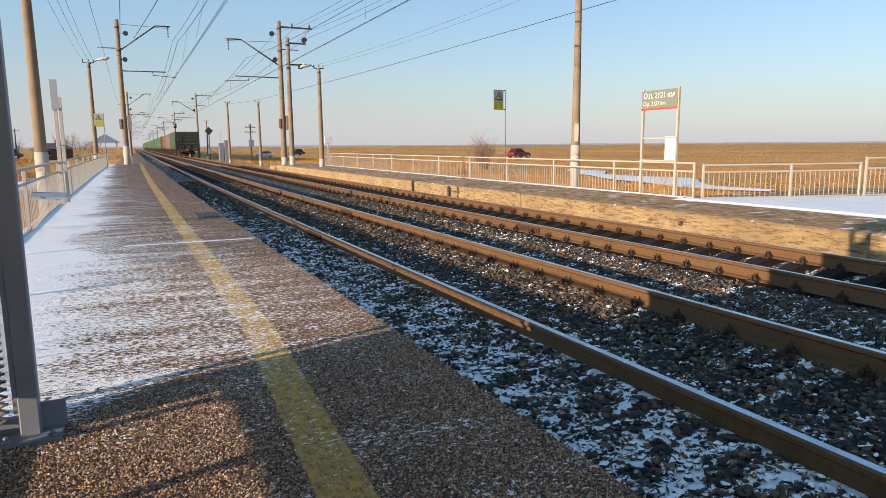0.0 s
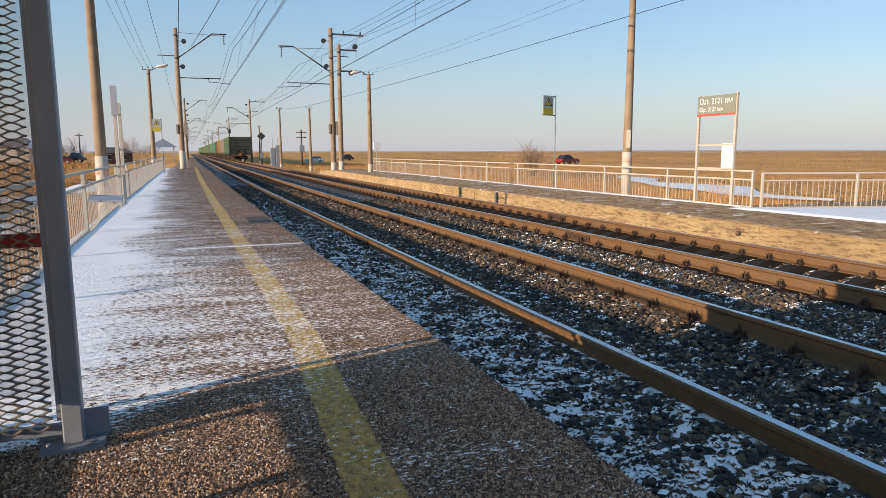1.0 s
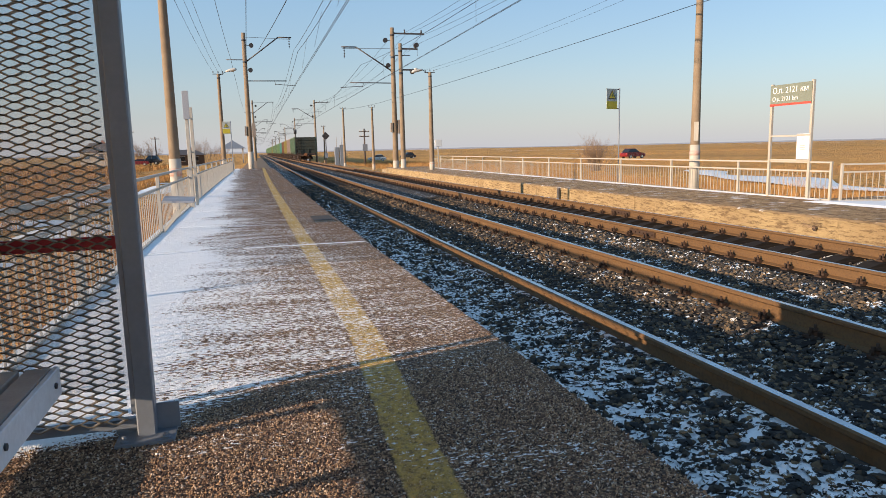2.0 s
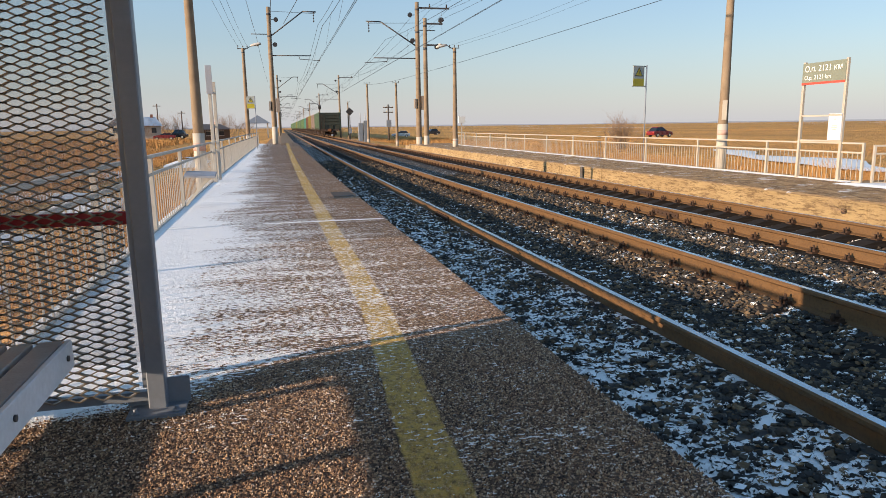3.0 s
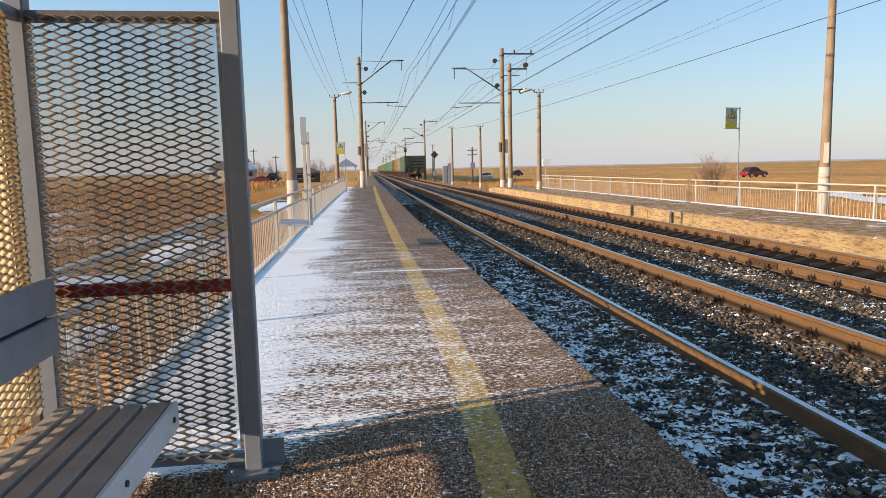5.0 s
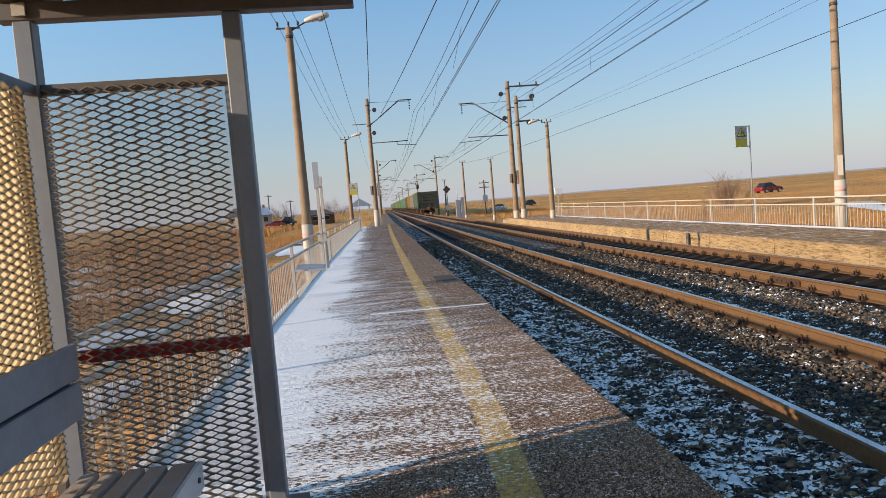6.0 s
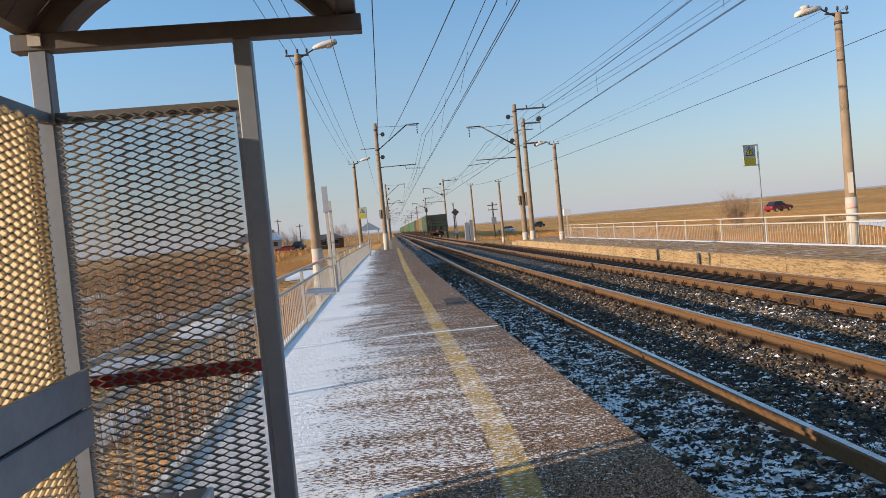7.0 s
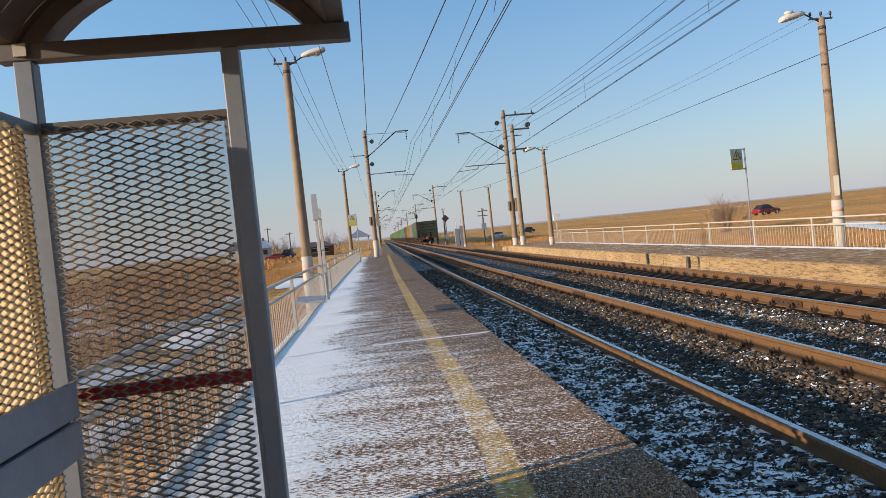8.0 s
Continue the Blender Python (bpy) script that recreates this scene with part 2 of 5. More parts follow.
def translucent(name, colour, amount, rough=0.5, clear=0.0, tint=(0.93, 0.94, 0.93)):
    """A thin plastic sheet that lets part of the light through."""
    n = Nodes(name, rough)
    tr = n.t.nodes.new("ShaderNodeBsdfTranslucent")
    tr.inputs["Color"].default_value = (*colour, 1)
    mx = n.t.nodes.new("ShaderNodeMixShader")
    mx.inputs[0].default_value = amount
    n.done(n.mix(n.noise(5, 4), colour, tuple(v * 0.8 for v in colour)))
    n.wire(n.b.outputs[0], mx.inputs[1])
    n.wire(tr.outputs[0], mx.inputs[2])
    out = mx.outputs[0]
    if clear:
        tp = n.t.nodes.new("ShaderNodeBsdfTransparent")
        tp.inputs["Color"].default_value = (*tint, 1)
        m2 = n.t.nodes.new("ShaderNodeMixShader")
        m2.inputs[0].default_value = clear
        n.wire(out, m2.inputs[1])
        n.wire(tp.outputs[0], m2.inputs[2])
        out = m2.outputs[0]
    n.wire(out, n.t.nodes["Material Output"].inputs["Surface"])
    return n.m


M_PLATFORM, M_PEBBLE = platform_material(), pebble_material()
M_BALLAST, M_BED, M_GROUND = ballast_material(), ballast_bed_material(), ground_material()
M_RAIL = rail_material()
M_RAILTOP = worn("polished rail head", (0.55, 0.57, 0.60), (0.3, 0.3, 0.32), 6, 0.28, 1.0, 0.4)
M_SLEEPER = worn("dark concrete sleeper", (0.026, 0.021, 0.018), (0.016, 0.013, 0.012), 5, 1.0)
M_CLIP = worn("dark rusted fastening", (0.055, 0.035, 0.025), (0.1, 0.05, 0.03), 20, 0.75)
M_OLDCON = worn("weathered yellowish concrete", (0.42, 0.32, 0.20), (0.24, 0.16, 0.09), 2.2, 0.9, 0, 0.7, 30, 0.5)
def far_concrete():
    n = Nodes("weathered yellowish concrete slab", 0.9)
    big, mid, fine = n.noise(1.1, 6), n.noise(8.0, 9, n.scaled(1, 0.45, 3.0), 0.8), n.noise(70, 3)
    c = n.mix(n.ramp(big, [(0.35, 0.0), (0.7, 0.8)]), (0.55, 0.39, 0.20), (0.38, 0.25, 0.125))
    c = n.mix(n.ramp(mid, [(0.50, 0.0), (0.57, 0.85)]), c, (0.19, 0.12, 0.065))
    nz = n.t.nodes.new("ShaderNodeSeparateXYZ")
    n.wire(n.t.nodes.new("ShaderNodeNewGeometry").outputs["True Normal"], nz.inputs[0])
    flat = n.ramp(nz.outputs[2], [(0.6, 0.0), (0.9, 1.0)])
    top = n.mix(n.ramp(mid, [(0.4, 0.0), (0.6, 1.0)]), (0.17, 0.10, 0.055), (0.58, 0.38, 0.20))
    c = n.mix(flat, c, top)
    dust = n.math("MULTIPLY", flat, n.ramp(n.noise(2.4, 8, n.scaled(0.6, 1.6, 1), 0.7), [(0.57, 0.0), (0.63, 0.9)]))
    c = n.mix(dust, c, SNOW)
    return n.done(c, None, n.math("ADD", n.math("MULTIPLY", mid, 2.5), fine), 0.9, 0.03)


M_FARCON = far_concrete()
M_POLE = worn("weathered concrete pole", (0.29, 0.215, 0.145), (0.17, 0.115, 0.075), 2.5, 0.85, 0, 0.6, 60, 0.3)
M_BOX = worn("weathered brown-grey paint", (0.26, 0.205, 0.165), (0.36, 0.31, 0.27), 5, 0.7)
# white of the warning panels, greyed so that they read as shaded
M_SIGNPALE = worn("greyed white sign paint", (0.40, 0.43, 0.40), (0.34, 0.35, 0.32), 5, 0.5, 0, 0.3)
M_WHITE = worn("white limewash", (0.50, 0.45, 0.38), (0.45, 0.38, 0.3), 4, 0.85, 0, 0.4)
M_GALV = worn("grey painted steel", (0.215, 0.235, 0.27), (0.15, 0.155, 0.17), 4, 0.5, 0.0, 0.4)
M_FENCE = worn("pale grey fence paint", (0.50, 0.47, 0.42), (0.32, 0.25, 0.18), 6, 0.6, 0, 0.45)
M_STEEL = worn("dark weathered steel", (0.07, 0.07, 0.075), (0.12, 0.07, 0.045), 6, 0.6, 0.3, 0.4)
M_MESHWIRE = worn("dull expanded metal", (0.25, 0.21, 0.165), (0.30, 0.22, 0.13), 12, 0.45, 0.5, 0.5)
# same lattice metal for the back wall, lightened to paint in light from behind
M_MESHBACK = worn("expanded metal with backlight in its tan", (0.74, 0.64, 0.46), (0.58, 0.47, 0.31), 12, 0.5, 0.1, 0.5)
M_WOOD = worn("grey weathered plank", (0.47, 0.42, 0.375), (0.28, 0.24, 0.21), 5, 0.85, 0, 0.6, 90, 0.4)
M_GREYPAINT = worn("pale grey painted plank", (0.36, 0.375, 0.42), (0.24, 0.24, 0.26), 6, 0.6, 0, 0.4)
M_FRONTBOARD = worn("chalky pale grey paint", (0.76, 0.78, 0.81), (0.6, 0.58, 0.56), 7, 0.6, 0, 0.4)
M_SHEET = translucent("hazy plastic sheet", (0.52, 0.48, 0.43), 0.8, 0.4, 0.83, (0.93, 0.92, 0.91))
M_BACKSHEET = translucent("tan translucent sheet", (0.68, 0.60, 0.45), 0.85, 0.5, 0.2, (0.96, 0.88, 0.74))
M_RED = worn("dark red paint", (0.42, 0.016, 0.022), (0.25, 0.015, 0.015), 8, 0.5)
M_ROOF = worn("brown roof sheet", (0.14, 0.105, 0.085), (0.08, 0.06, 0.05), 4, 0.55)
M_WIRE = worn("dark overhead wire", (0.035, 0.035, 0.04), (0.06, 0.05, 0.04), 10, 0.5, 0.5)
M_FENCE2 = worn("cream fence paint", (0.45, 0.40, 0.33), (0.40, 0.32, 0.24), 6, 0.6, 0, 0.4)
M_GALV2 = worn("brown-grey painted steel", (0.125, 0.108, 0.096), (0.08, 0.066, 0.056), 5, 0.55, 0.0, 0.5)
M_PALERED = worn("faded red paint", (0.55, 0.33, 0.27), (0.6, 0.5, 0.42), 8, 0.85, 0, 0.6)
M_LAMP = worn("pale lamp shell", (0.62, 0.58, 0.52), (0.42, 0.38, 0.33), 6, 0.5)
M_LENS = worn("milky lamp glass", (0.55, 0.52, 0.46), (0.4, 0.37, 0.32), 6, 0.2)
M_INSUL = worn("dark glazed insulator", (0.035, 0.03, 0.03), (0.06, 0.05, 0.045), 8, 0.25)
M_EARTH = worn("bare brown earth", (0.26, 0.165, 0.10), (0.40, 0.30, 0.2), 0.8, 0.95, 0, 0.6, 12, 0.6)
M_PATCH = worn("dark repair mortar", (0.09, 0.08, 0.075), (0.16, 0.12, 0.09), 4, 0.95)
M_SNOW = worn("packed snow", SNOW, (0.66, 0.68, 0.72), 2, 0.8, 0, 0.5, 25, 0.35)


def grass_material():
    n = Nodes("dry grass", 0.8)
    c = n.ramp(n.island(), [(0.0, (0.28, 0.14, 0.05)), (0.5, (0.40, 0.208, 0.072)), (1.0, (0.51, 0.295, 0.105))])
    c = n.mix(n.ramp(n.noise(0.25, 4), [(0.4, 0.0), (0.7, 0.6)]), c, (0.33, 0.165, 0.06))
    return n.done(c)


M_GRASS = grass_material()
M_TWIG = worn("bare twig", (0.34, 0.23, 0.15), (0.24, 0.16, 0.11), 3, 0.9)
M_UNDER = worn("greasy dark underframe", (0.055, 0.035, 0.026), (0.12, 0.06, 0.035), 3, 0.7)
# dirty green of the wagon ends, taken darker to carry their shadow
M_ENDWALL = worn("dirty green end wall with shade in it", (0.025, 0.034, 0.026), (0.05, 0.042, 0.03), 2, 0.7)
M_RUSTY = worn("rusty casting", (0.24, 0.10, 0.045), (0.12, 0.06, 0.035), 5, 0.8)
M_GREEN = worn("faded green wagon paint", (0.12, 0.19, 0.12), (0.22, 0.22, 0.15), 1.2, 0.6)
M_GREEN2 = worn("brighter green wagon paint", (0.15, 0.25, 0.12), (0.22, 0.25, 0.16), 1.2, 0.6)
M_HILL = worn("hills with haze in their grey", (0.56, 0.50, 0.47), (0.48, 0.43, 0.41), 0.004, 1.0, 0, 0.6, 0.02, 0.0)
M_PINK = worn("greyish pink wagon paint", (0.34, 0.26, 0.23), (0.24, 0.18, 0.15), 1.2, 0.65)
M_OLIVE = worn("olive yellow wagon paint", (0.30, 0.24, 0.07), (0.2, 0.15, 0.06), 1.2, 0.65)
M_BROWN = worn("brown wagon paint", (0.22, 0.11, 0.07), (0.15, 0.08, 0.05), 1.2, 0.65)
M_TEAL = worn("turquoise wagon paint", (0.10, 0.30, 0.25), (0.18, 0.25, 0.2), 1.2, 0.6)
M_SIGNGREY = worn("grey-green sign paint", (0.20, 0.215, 0.165), (0.24, 0.24, 0.2), 3, 0.5, 0, 0.3)
M_SIGNRED = worn("red sign paint", (0.55, 0.07, 0.045), (0.5, 0.15, 0.1), 5, 0.5, 0, 0.3)
M_SIGNYEL = worn("yellow sign paint", (0.50, 0.42, 0.03), (0.42, 0.35, 0.05), 5, 0.5, 0, 0.3)
M_PAPER = worn("white sign paint", (0.66, 0.67, 0.68), (0.58, 0.58, 0.57), 5, 0.5, 0, 0.3)
M_LETTER = worn("white letters", (0.85, 0.85, 0.82), (0.75, 0.75, 0.72), 5, 0.5, 0, 0.2)
M_DARKINK = worn("dark print", (0.05, 0.05, 0.055), (0.1, 0.1, 0.1), 9, 0.6)
M_HOUSE = worn("pale plaster", (0.45, 0.40, 0.34), (0.34, 0.28, 0.22), 1.0, 0.9)
M_HOUSEWOOD = worn("dark shed boards", (0.14, 0.09, 0.06), (0.09, 0.06, 0.045), 1.0, 0.9)
M_BLUEROOF = worn("blue-grey roof with snow", (0.25, 0.34, 0.46), (0.7, 0.72, 0.76), 0.8, 0.7)
M_BRICK = worn("old brick", (0.32, 0.14, 0.09), (0.2, 0.1, 0.07), 3, 0.9)
M_WOODPOLE = worn("dark pole wood", (0.10, 0.075, 0.06), (0.16, 0.11, 0.08), 2, 0.9)
M_WINDOW = worn("dark window glass", (0.02, 0.024, 0.03), (0.03, 0.03, 0.035), 2, 0.12)
M_SILVER = worn("silver car paint", (0.45, 0.47, 0.50), (0.4, 0.4, 0.42), 3, 0.3, 0.4, 0.2)
M_CARRED = worn("dark red car paint", (0.20, 0.018, 0.02), (0.13, 0.015, 0.016), 3, 0.3, 0, 0.2)

# ---- shape helpers ----
R_TRACK, Y_STRAIGHT = 2460.0, 36.0   # a gentle curve that runs out into a straight


def bend(y):
    """How far the gentle curve of the line has moved to +x at y."""
    return (y * y - max(0.0, y - Y_STRAIGHT) ** 2) / (2 * R_TRACK)


def box(bm, x0, x1, y0, y1, z0, z1, m=None, mi=0):
    v = [bm.verts.new((x, y, z)) for x in (x0, x1) for y in (y0, y1) for z in (z0, z1)]
    if m is not None:
        for q in v:
            q.co = m @ q.co
    for f in ((0, 1, 3, 2), (4, 6, 7, 5), (0, 4, 5, 1), (2, 3, 7, 6), (0, 2, 6, 4), (1, 5, 7, 3)):
        bm.faces.new([v[i] for i in f]).material_index = mi
    return v


def tube(bm, p, q, r0, r1=None, n=8, caps=True, mi=0):
    """A round bar from p to q."""
    p, q = Vector(p), Vector(q)
    r1 = r0 if r1 is None else r1
    d = (q - p).normalized()
    a = d.orthogonal().normalized()
    b = d.cross(a)
    rings = []
    for c, r in ((p, r0), (q, r1)):
        rings.append([bm.verts.new(c + (a * math.cos(k * math.tau / n) + b * math.sin(k * math.tau / n)) * r) for k in range(n)])
    for k in range(n):
        f = bm.faces.new((rings[0][k], rings[0][(k + 1) % n], rings[1][(k + 1) % n], rings[1][k]))
        f.smooth, f.material_index = n > 5, mi
    if caps:
        bm.faces.new(rings[0][::-1]).material_index = mi
        bm.faces.new(rings[1]).material_index = mi


def beam(bm, p, q, w, h, mi=0, up=(0, 0, 1)):
    """A squared bar from p to q, w across and h along up."""
    p, q = Vector(p), Vector(q)
    d = (q - p).normalized()
    u = Vector(up)
    s = d.cross(u).normalized()
    u = s.cross(d)
    v = [bm.verts.new(c + s * (i * w / 2) + u * (j * h / 2)) for c in (p, q) for i, j in ((-1, -1), (1, -1), (1, 1), (-1, 1))]
    for f in ((0, 3, 2, 1), (4, 5, 6, 7), (0, 1, 5, 4), (1, 2, 6, 5), (2, 3, 7, 6), (3, 0, 4, 7)):
        bm.faces.new([v[i] for i in f]).material_index = mi


def lathe(bm, rings, n=12, at=(0, 0, 0), mi=0):
    """A turned form: rings of (radius, z)."""
    at = Vector(at)
    last = None
    for r, z in rings:
        cur = [bm.verts.new(at + Vector((r * math.cos(k * math.tau / n), r * math.sin(k * math.tau / n), z))) for k in range(n)]
        if last:
            for k in range(n):
                f = bm.faces.new((last[k], last[(k + 1) % n], cur[(k + 1) % n], cur[k]))
                f.smooth, f.material_index = True, mi
        else:
            bm.faces.new(cur[::-1]).material_index = mi
        last = cur
    bm.faces.new(last).material_index = mi


def sweep(bm, profile, y0, y1, steps, closed=True, mis=None):
    """A profile of (x, z) carried along the curve of the line."""
    last = None
    k = len(profile)
    for i in range(steps + 1):
        y = y0 + (y1 - y0) * i / steps
        cur = [bm.verts.new((x + bend(y), y, z)) for x, z in profile]
        if last:
            for j in range(k if closed else k - 1):
                f = bm.faces.new((last[j], cur[j], cur[(j + 1) % k], last[(j + 1) % k]))
                f.material_index = mis[j] if mis else 0
        elif closed:
            bm.faces.new(cur)
        last = cur
    if closed:
        bm.faces.new(last[::-1])


def mesh_of(bm, materials, bevel=0.0, smooth=False):
    if bevel:
        bmesh.ops.bevel(bm, geom=list(bm.edges), offset=bevel, segments=1, affect="EDGES")
    bmesh.ops.recalc_face_normals(bm, faces=bm.faces)
    me = bpy.data.meshes.new("mesh")
    bm.to_mesh(me)
    bm.free()
    for m in materials if isinstance(materials, (list, tuple)) else [materials]:
        me.materials.append(m)
    return me


def part(name, bm, material, parent=None, label="", bevel=0.0):
    ob = new(name, mesh_of(bm, material, bevel))
    if parent is not None:
        ob.parent = parent
    if label:
        tagged(ob, label=label)
    return ob


def thing(name, label, category, at=None, group="", kind=""):
    ob = tagged(new(name), label, category, group, kind)
    if at is not None:
        ob.matrix_basis = at
    return ob


def single(name, bm, material, label, category, group="", kind="", bevel=0.0):
    return tagged(part(name, bm, material, None, "", bevel), label, category, group, kind)


B = bmesh.new

# ---- ground ----
Z_RAIL1, Z_RAIL2 = -0.19, -0.32      # rail head heights of the two tracks
X_RAIL = (2.5, 4.092, 6.598, 8.190)  # rail head centres at y = 0
Z_FAR = -0.12                        # top of the far platform
X_EDGE = 1.24                        # near platform's edge
Z_LEFT, Z_RIGHT = -1.05, -1.35       # the plain beside the line


def curve_x(y):
    return bend(min(max(y, -150), 700))


def ground_z(u, x, y):
    """Embankment shoulders fall to the plain on both sides, which rises and falls a little further off."""
    if u < -1.7:
        base = -0.75 + (Z_LEFT + 0.75) * min(1, (-1.7 - u) / 3)
    elif u > 12.3:
        base = -0.75 + (Z_RIGHT + 0.75) * min(1, (u - 12.3) / 4)
    else:
        base = -0.75
    far = min(1, max(0, (abs(u - 5) - 25) / 60))
    return base + far * (0.5 * noise.noise((x * 0.03, y * 0.03, 3)) + 0.4) + 0.06 * noise.noise((x * 0.4, y * 0.4, 1))


xs = [-3400, -2200, -1200, -700, -400, -250, -150, -90, -60, -40, -28, -20, -14, -10, -7, -5, -3.5, -2.5, -1.7, 0, 4, 8, 12.3, 13, 14, 15.2, 16.5, 18, 20, 23, 27, 32, 40, 50, 65, 90, 130, 200, 320, 500, 800, 1300, 2200, 3400]
ys = [-1500, -500, -150, -60, -25, -10, -4, 0, 4, 8, 12, 16, 20, 25, 30, 36, 43, 50, 60, 72, 86, 105, 130, 160, 200, 260, 340, 460, 650, 1000, 1600, 2500, 3900]
bm = B()
grid = [[bm.verts.new((x + curve_x(y), y, ground_z(x, x + curve_x(y), y))) for x in xs] for y in ys]
for a, b in zip(grid, grid[1:]):
    for i in range(len(xs) - 1):
        bm.faces.new((a[i], a[i + 1], b[i + 1], b[i])).smooth = True
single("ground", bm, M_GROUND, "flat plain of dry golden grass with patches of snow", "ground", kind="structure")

bm = B()
sweep(bm, [(1.1, -0.95), (1.2, -0.33), (2.1, -0.34), (2.42, -0.315), (2.6, -0.335), (2.75, -0.38), (3.3, -0.455), (3.8, -0.415), (4.05, -0.365), (4.2, -0.365), (4.4, -0.39), (4.8, -0.47), (5.2, -0.52), (5.8, -0.475), (6.2, -0.50), (6.6, -0.57), (7.0, -0.66), (7.8, -0.66), (8.2, -0.57), (8.8, -0.56), (9.2, -0.95)], -30, 620, 160)
single("track_bed", bm, M_BED, "dark crushed-stone track bed dusted with snow", "track bed", kind="structure")

# low hills along the skyline, paled to grey in place of distance haze
bm = B()
last = None
for i in range(121):
    a = radians(-60 + 170 * i / 120)
    h = 6 + 5 * noise.noise((math.cos(a) * 5, math.sin(a) * 5, 2)) + 2.5 * noise.noise((math.cos(a) * 23, math.sin(a) * 23, 4))
    d = 3700
    cur = [bm.verts.new((math.cos(a) * (d + q), math.sin(a) * (d + q), z)) for q, z in ((0, -6), (130, h * 0.75), (260, h), (700, -6))]
    if last:
        for k in range(3):
            bm.faces.new((last[k], cur[k], cur[k + 1], last[k + 1])).smooth = True
    last = cur
single("distant_hills", bm, M_HILL, "low hills along the horizon, distance haze painted in as grey", "hills", kind="structure")

# snow lying beside the far platform and a frozen ditch beyond it
bm = B()
rows = []
for i in range(24):
    y = 23.0 + i * 1.25
    c = 30.0 + 4.5 * noise.noise((y * 0.09, 2, 0)) + (y - 25) * 0.22
    w = (1.3 + 1.2 * noise.noise((y * 0.13, 7, 0))) * math.sin(math.pi * (i + 0.4) / 23.8) ** 0.5
    rows.append([bm.verts.new((c + s * w * 1.6 + curve_x(y), y, Z_RIGHT + 0.12 + 0.07 * (1 - s * s))) for s in (-1, -0.6, -0.2, 0.2, 0.6, 1)])
for a, b in zip(rows, rows[1:]):
    for k in range(5):
        bm.faces.new((a[k], a[k + 1], b[k + 1], b[k])).smooth = True
single("snow_strip", bm, M_SNOW, "snow lying along a frozen ditch in the grass", "snow", kind="structure")


def snow_drift(x, y, rx, ry, seed):
    """A thin ragged patch of snow lying in the grass."""
    bm = B()
    rings = []
    for f, z in ((1.0, 0.04), (0.7, 0.13), (0.35, 0.16)):
        ring = []
        for k in range(28):
            a = k * math.tau / 28
            q = f * (1 + 0.45 * noise.noise((math.cos(a) * 1.7, math.sin(a) * 1.7, seed)) + 0.2 * noise.noise((math.cos(a) * 5, math.sin(a) * 5, seed + 3)))
            px, py = x + math.cos(a) * rx * q, y + math.sin(a) * ry * q
            ring.append(bm.verts.new((px, py, ground_z(px - curve_x(py), px, py) + z)))
        rings.append(ring)
    for a, b in zip(rings, rings[1:]):
        for k in range(28):
            bm.faces.new((a[k], a[(k + 1) % 28], b[(k + 1) % 28], b[k])).smooth = True
    bm.faces.new(rings[-1])
    return single("snow_drift", bm, M_SNOW, "ragged patch of snow lying in dry grass behind the railing", "snow", kind="structure")


for x, y, rx, ry, seed in ((-4.6, 8.5, 1.1, 2.2, 1), (-7.5, 15, 2.2, 1.6, 2), (-5.2, 21, 1.3, 2.6, 3), (-9.5, 25, 3.2, 1.8, 4), (-14.5, 31, 3.6, 2.2, 5), (-8.5, 36, 2.6, 2.4, 6), (-18, 43, 5, 2.5, 7), (-5.5, 46, 1.5, 5.0, 8), (-11, 55, 4, 3.5, 9)):
    snow_drift(x, y, rx, ry, seed)

# ---- near platform: a base with separate slabs ----
platform = thing("platform_near", "pebble concrete platform with drifted snow and a yellow line", "platform", kind="structure")
bm = B()
sweep(bm, [(-1.6, -0.95), (-1.6, -0.16), (X_EDGE - 0.02, -0.16), (X_EDGE - 0.02, -0.95)], -14, 56, 60)
part("platform_base", bm, M_OLDCON, platform)
joints = [-9.4, -0.45, 8.55, 11.5, 14.5, 17.5, 20.5, 23.5, 26.5, 29.5, 32.5, 35.5, 38.5, 41.5, 44.5, 47.5, 50.5, 53.5]
rng = random.Random(4)
for y0, y1 in zip(joints, joints[1:]):
    bm = B()
    lift = rng.uniform(-0.004, 0.004)
    g = 0.006 if y1 > 5 else 0.003
    n = max(4, int(y1 - y0))
    tops, lows = [], []
    for i in range(n + 1):
        y = y0 + g + (y1 - y0 - 2 * g) * i / n
        e = X_EDGE + rng.uniform(-0.012, 0.008)
        tops.append([bm.verts.new((x + bend(y), y, lift + z)) for x, z in ((-1.6, -0.155), (-1.6, 0), (-0.6, 0.0), (0.4, 0.0), (e - 0.012, 0), (e, -0.014), (e, -0.155))])
    for a, b in zip(tops, tops[1:]):
        for k in range(6):
            bm.faces.new((a[k], b[k], b[k + 1], a[k + 1]))
    bm.faces.new(tops[0])
    bm.faces.new(tops[-1][::-1])
    part("slab", bm, M_PLATFORM, platform)



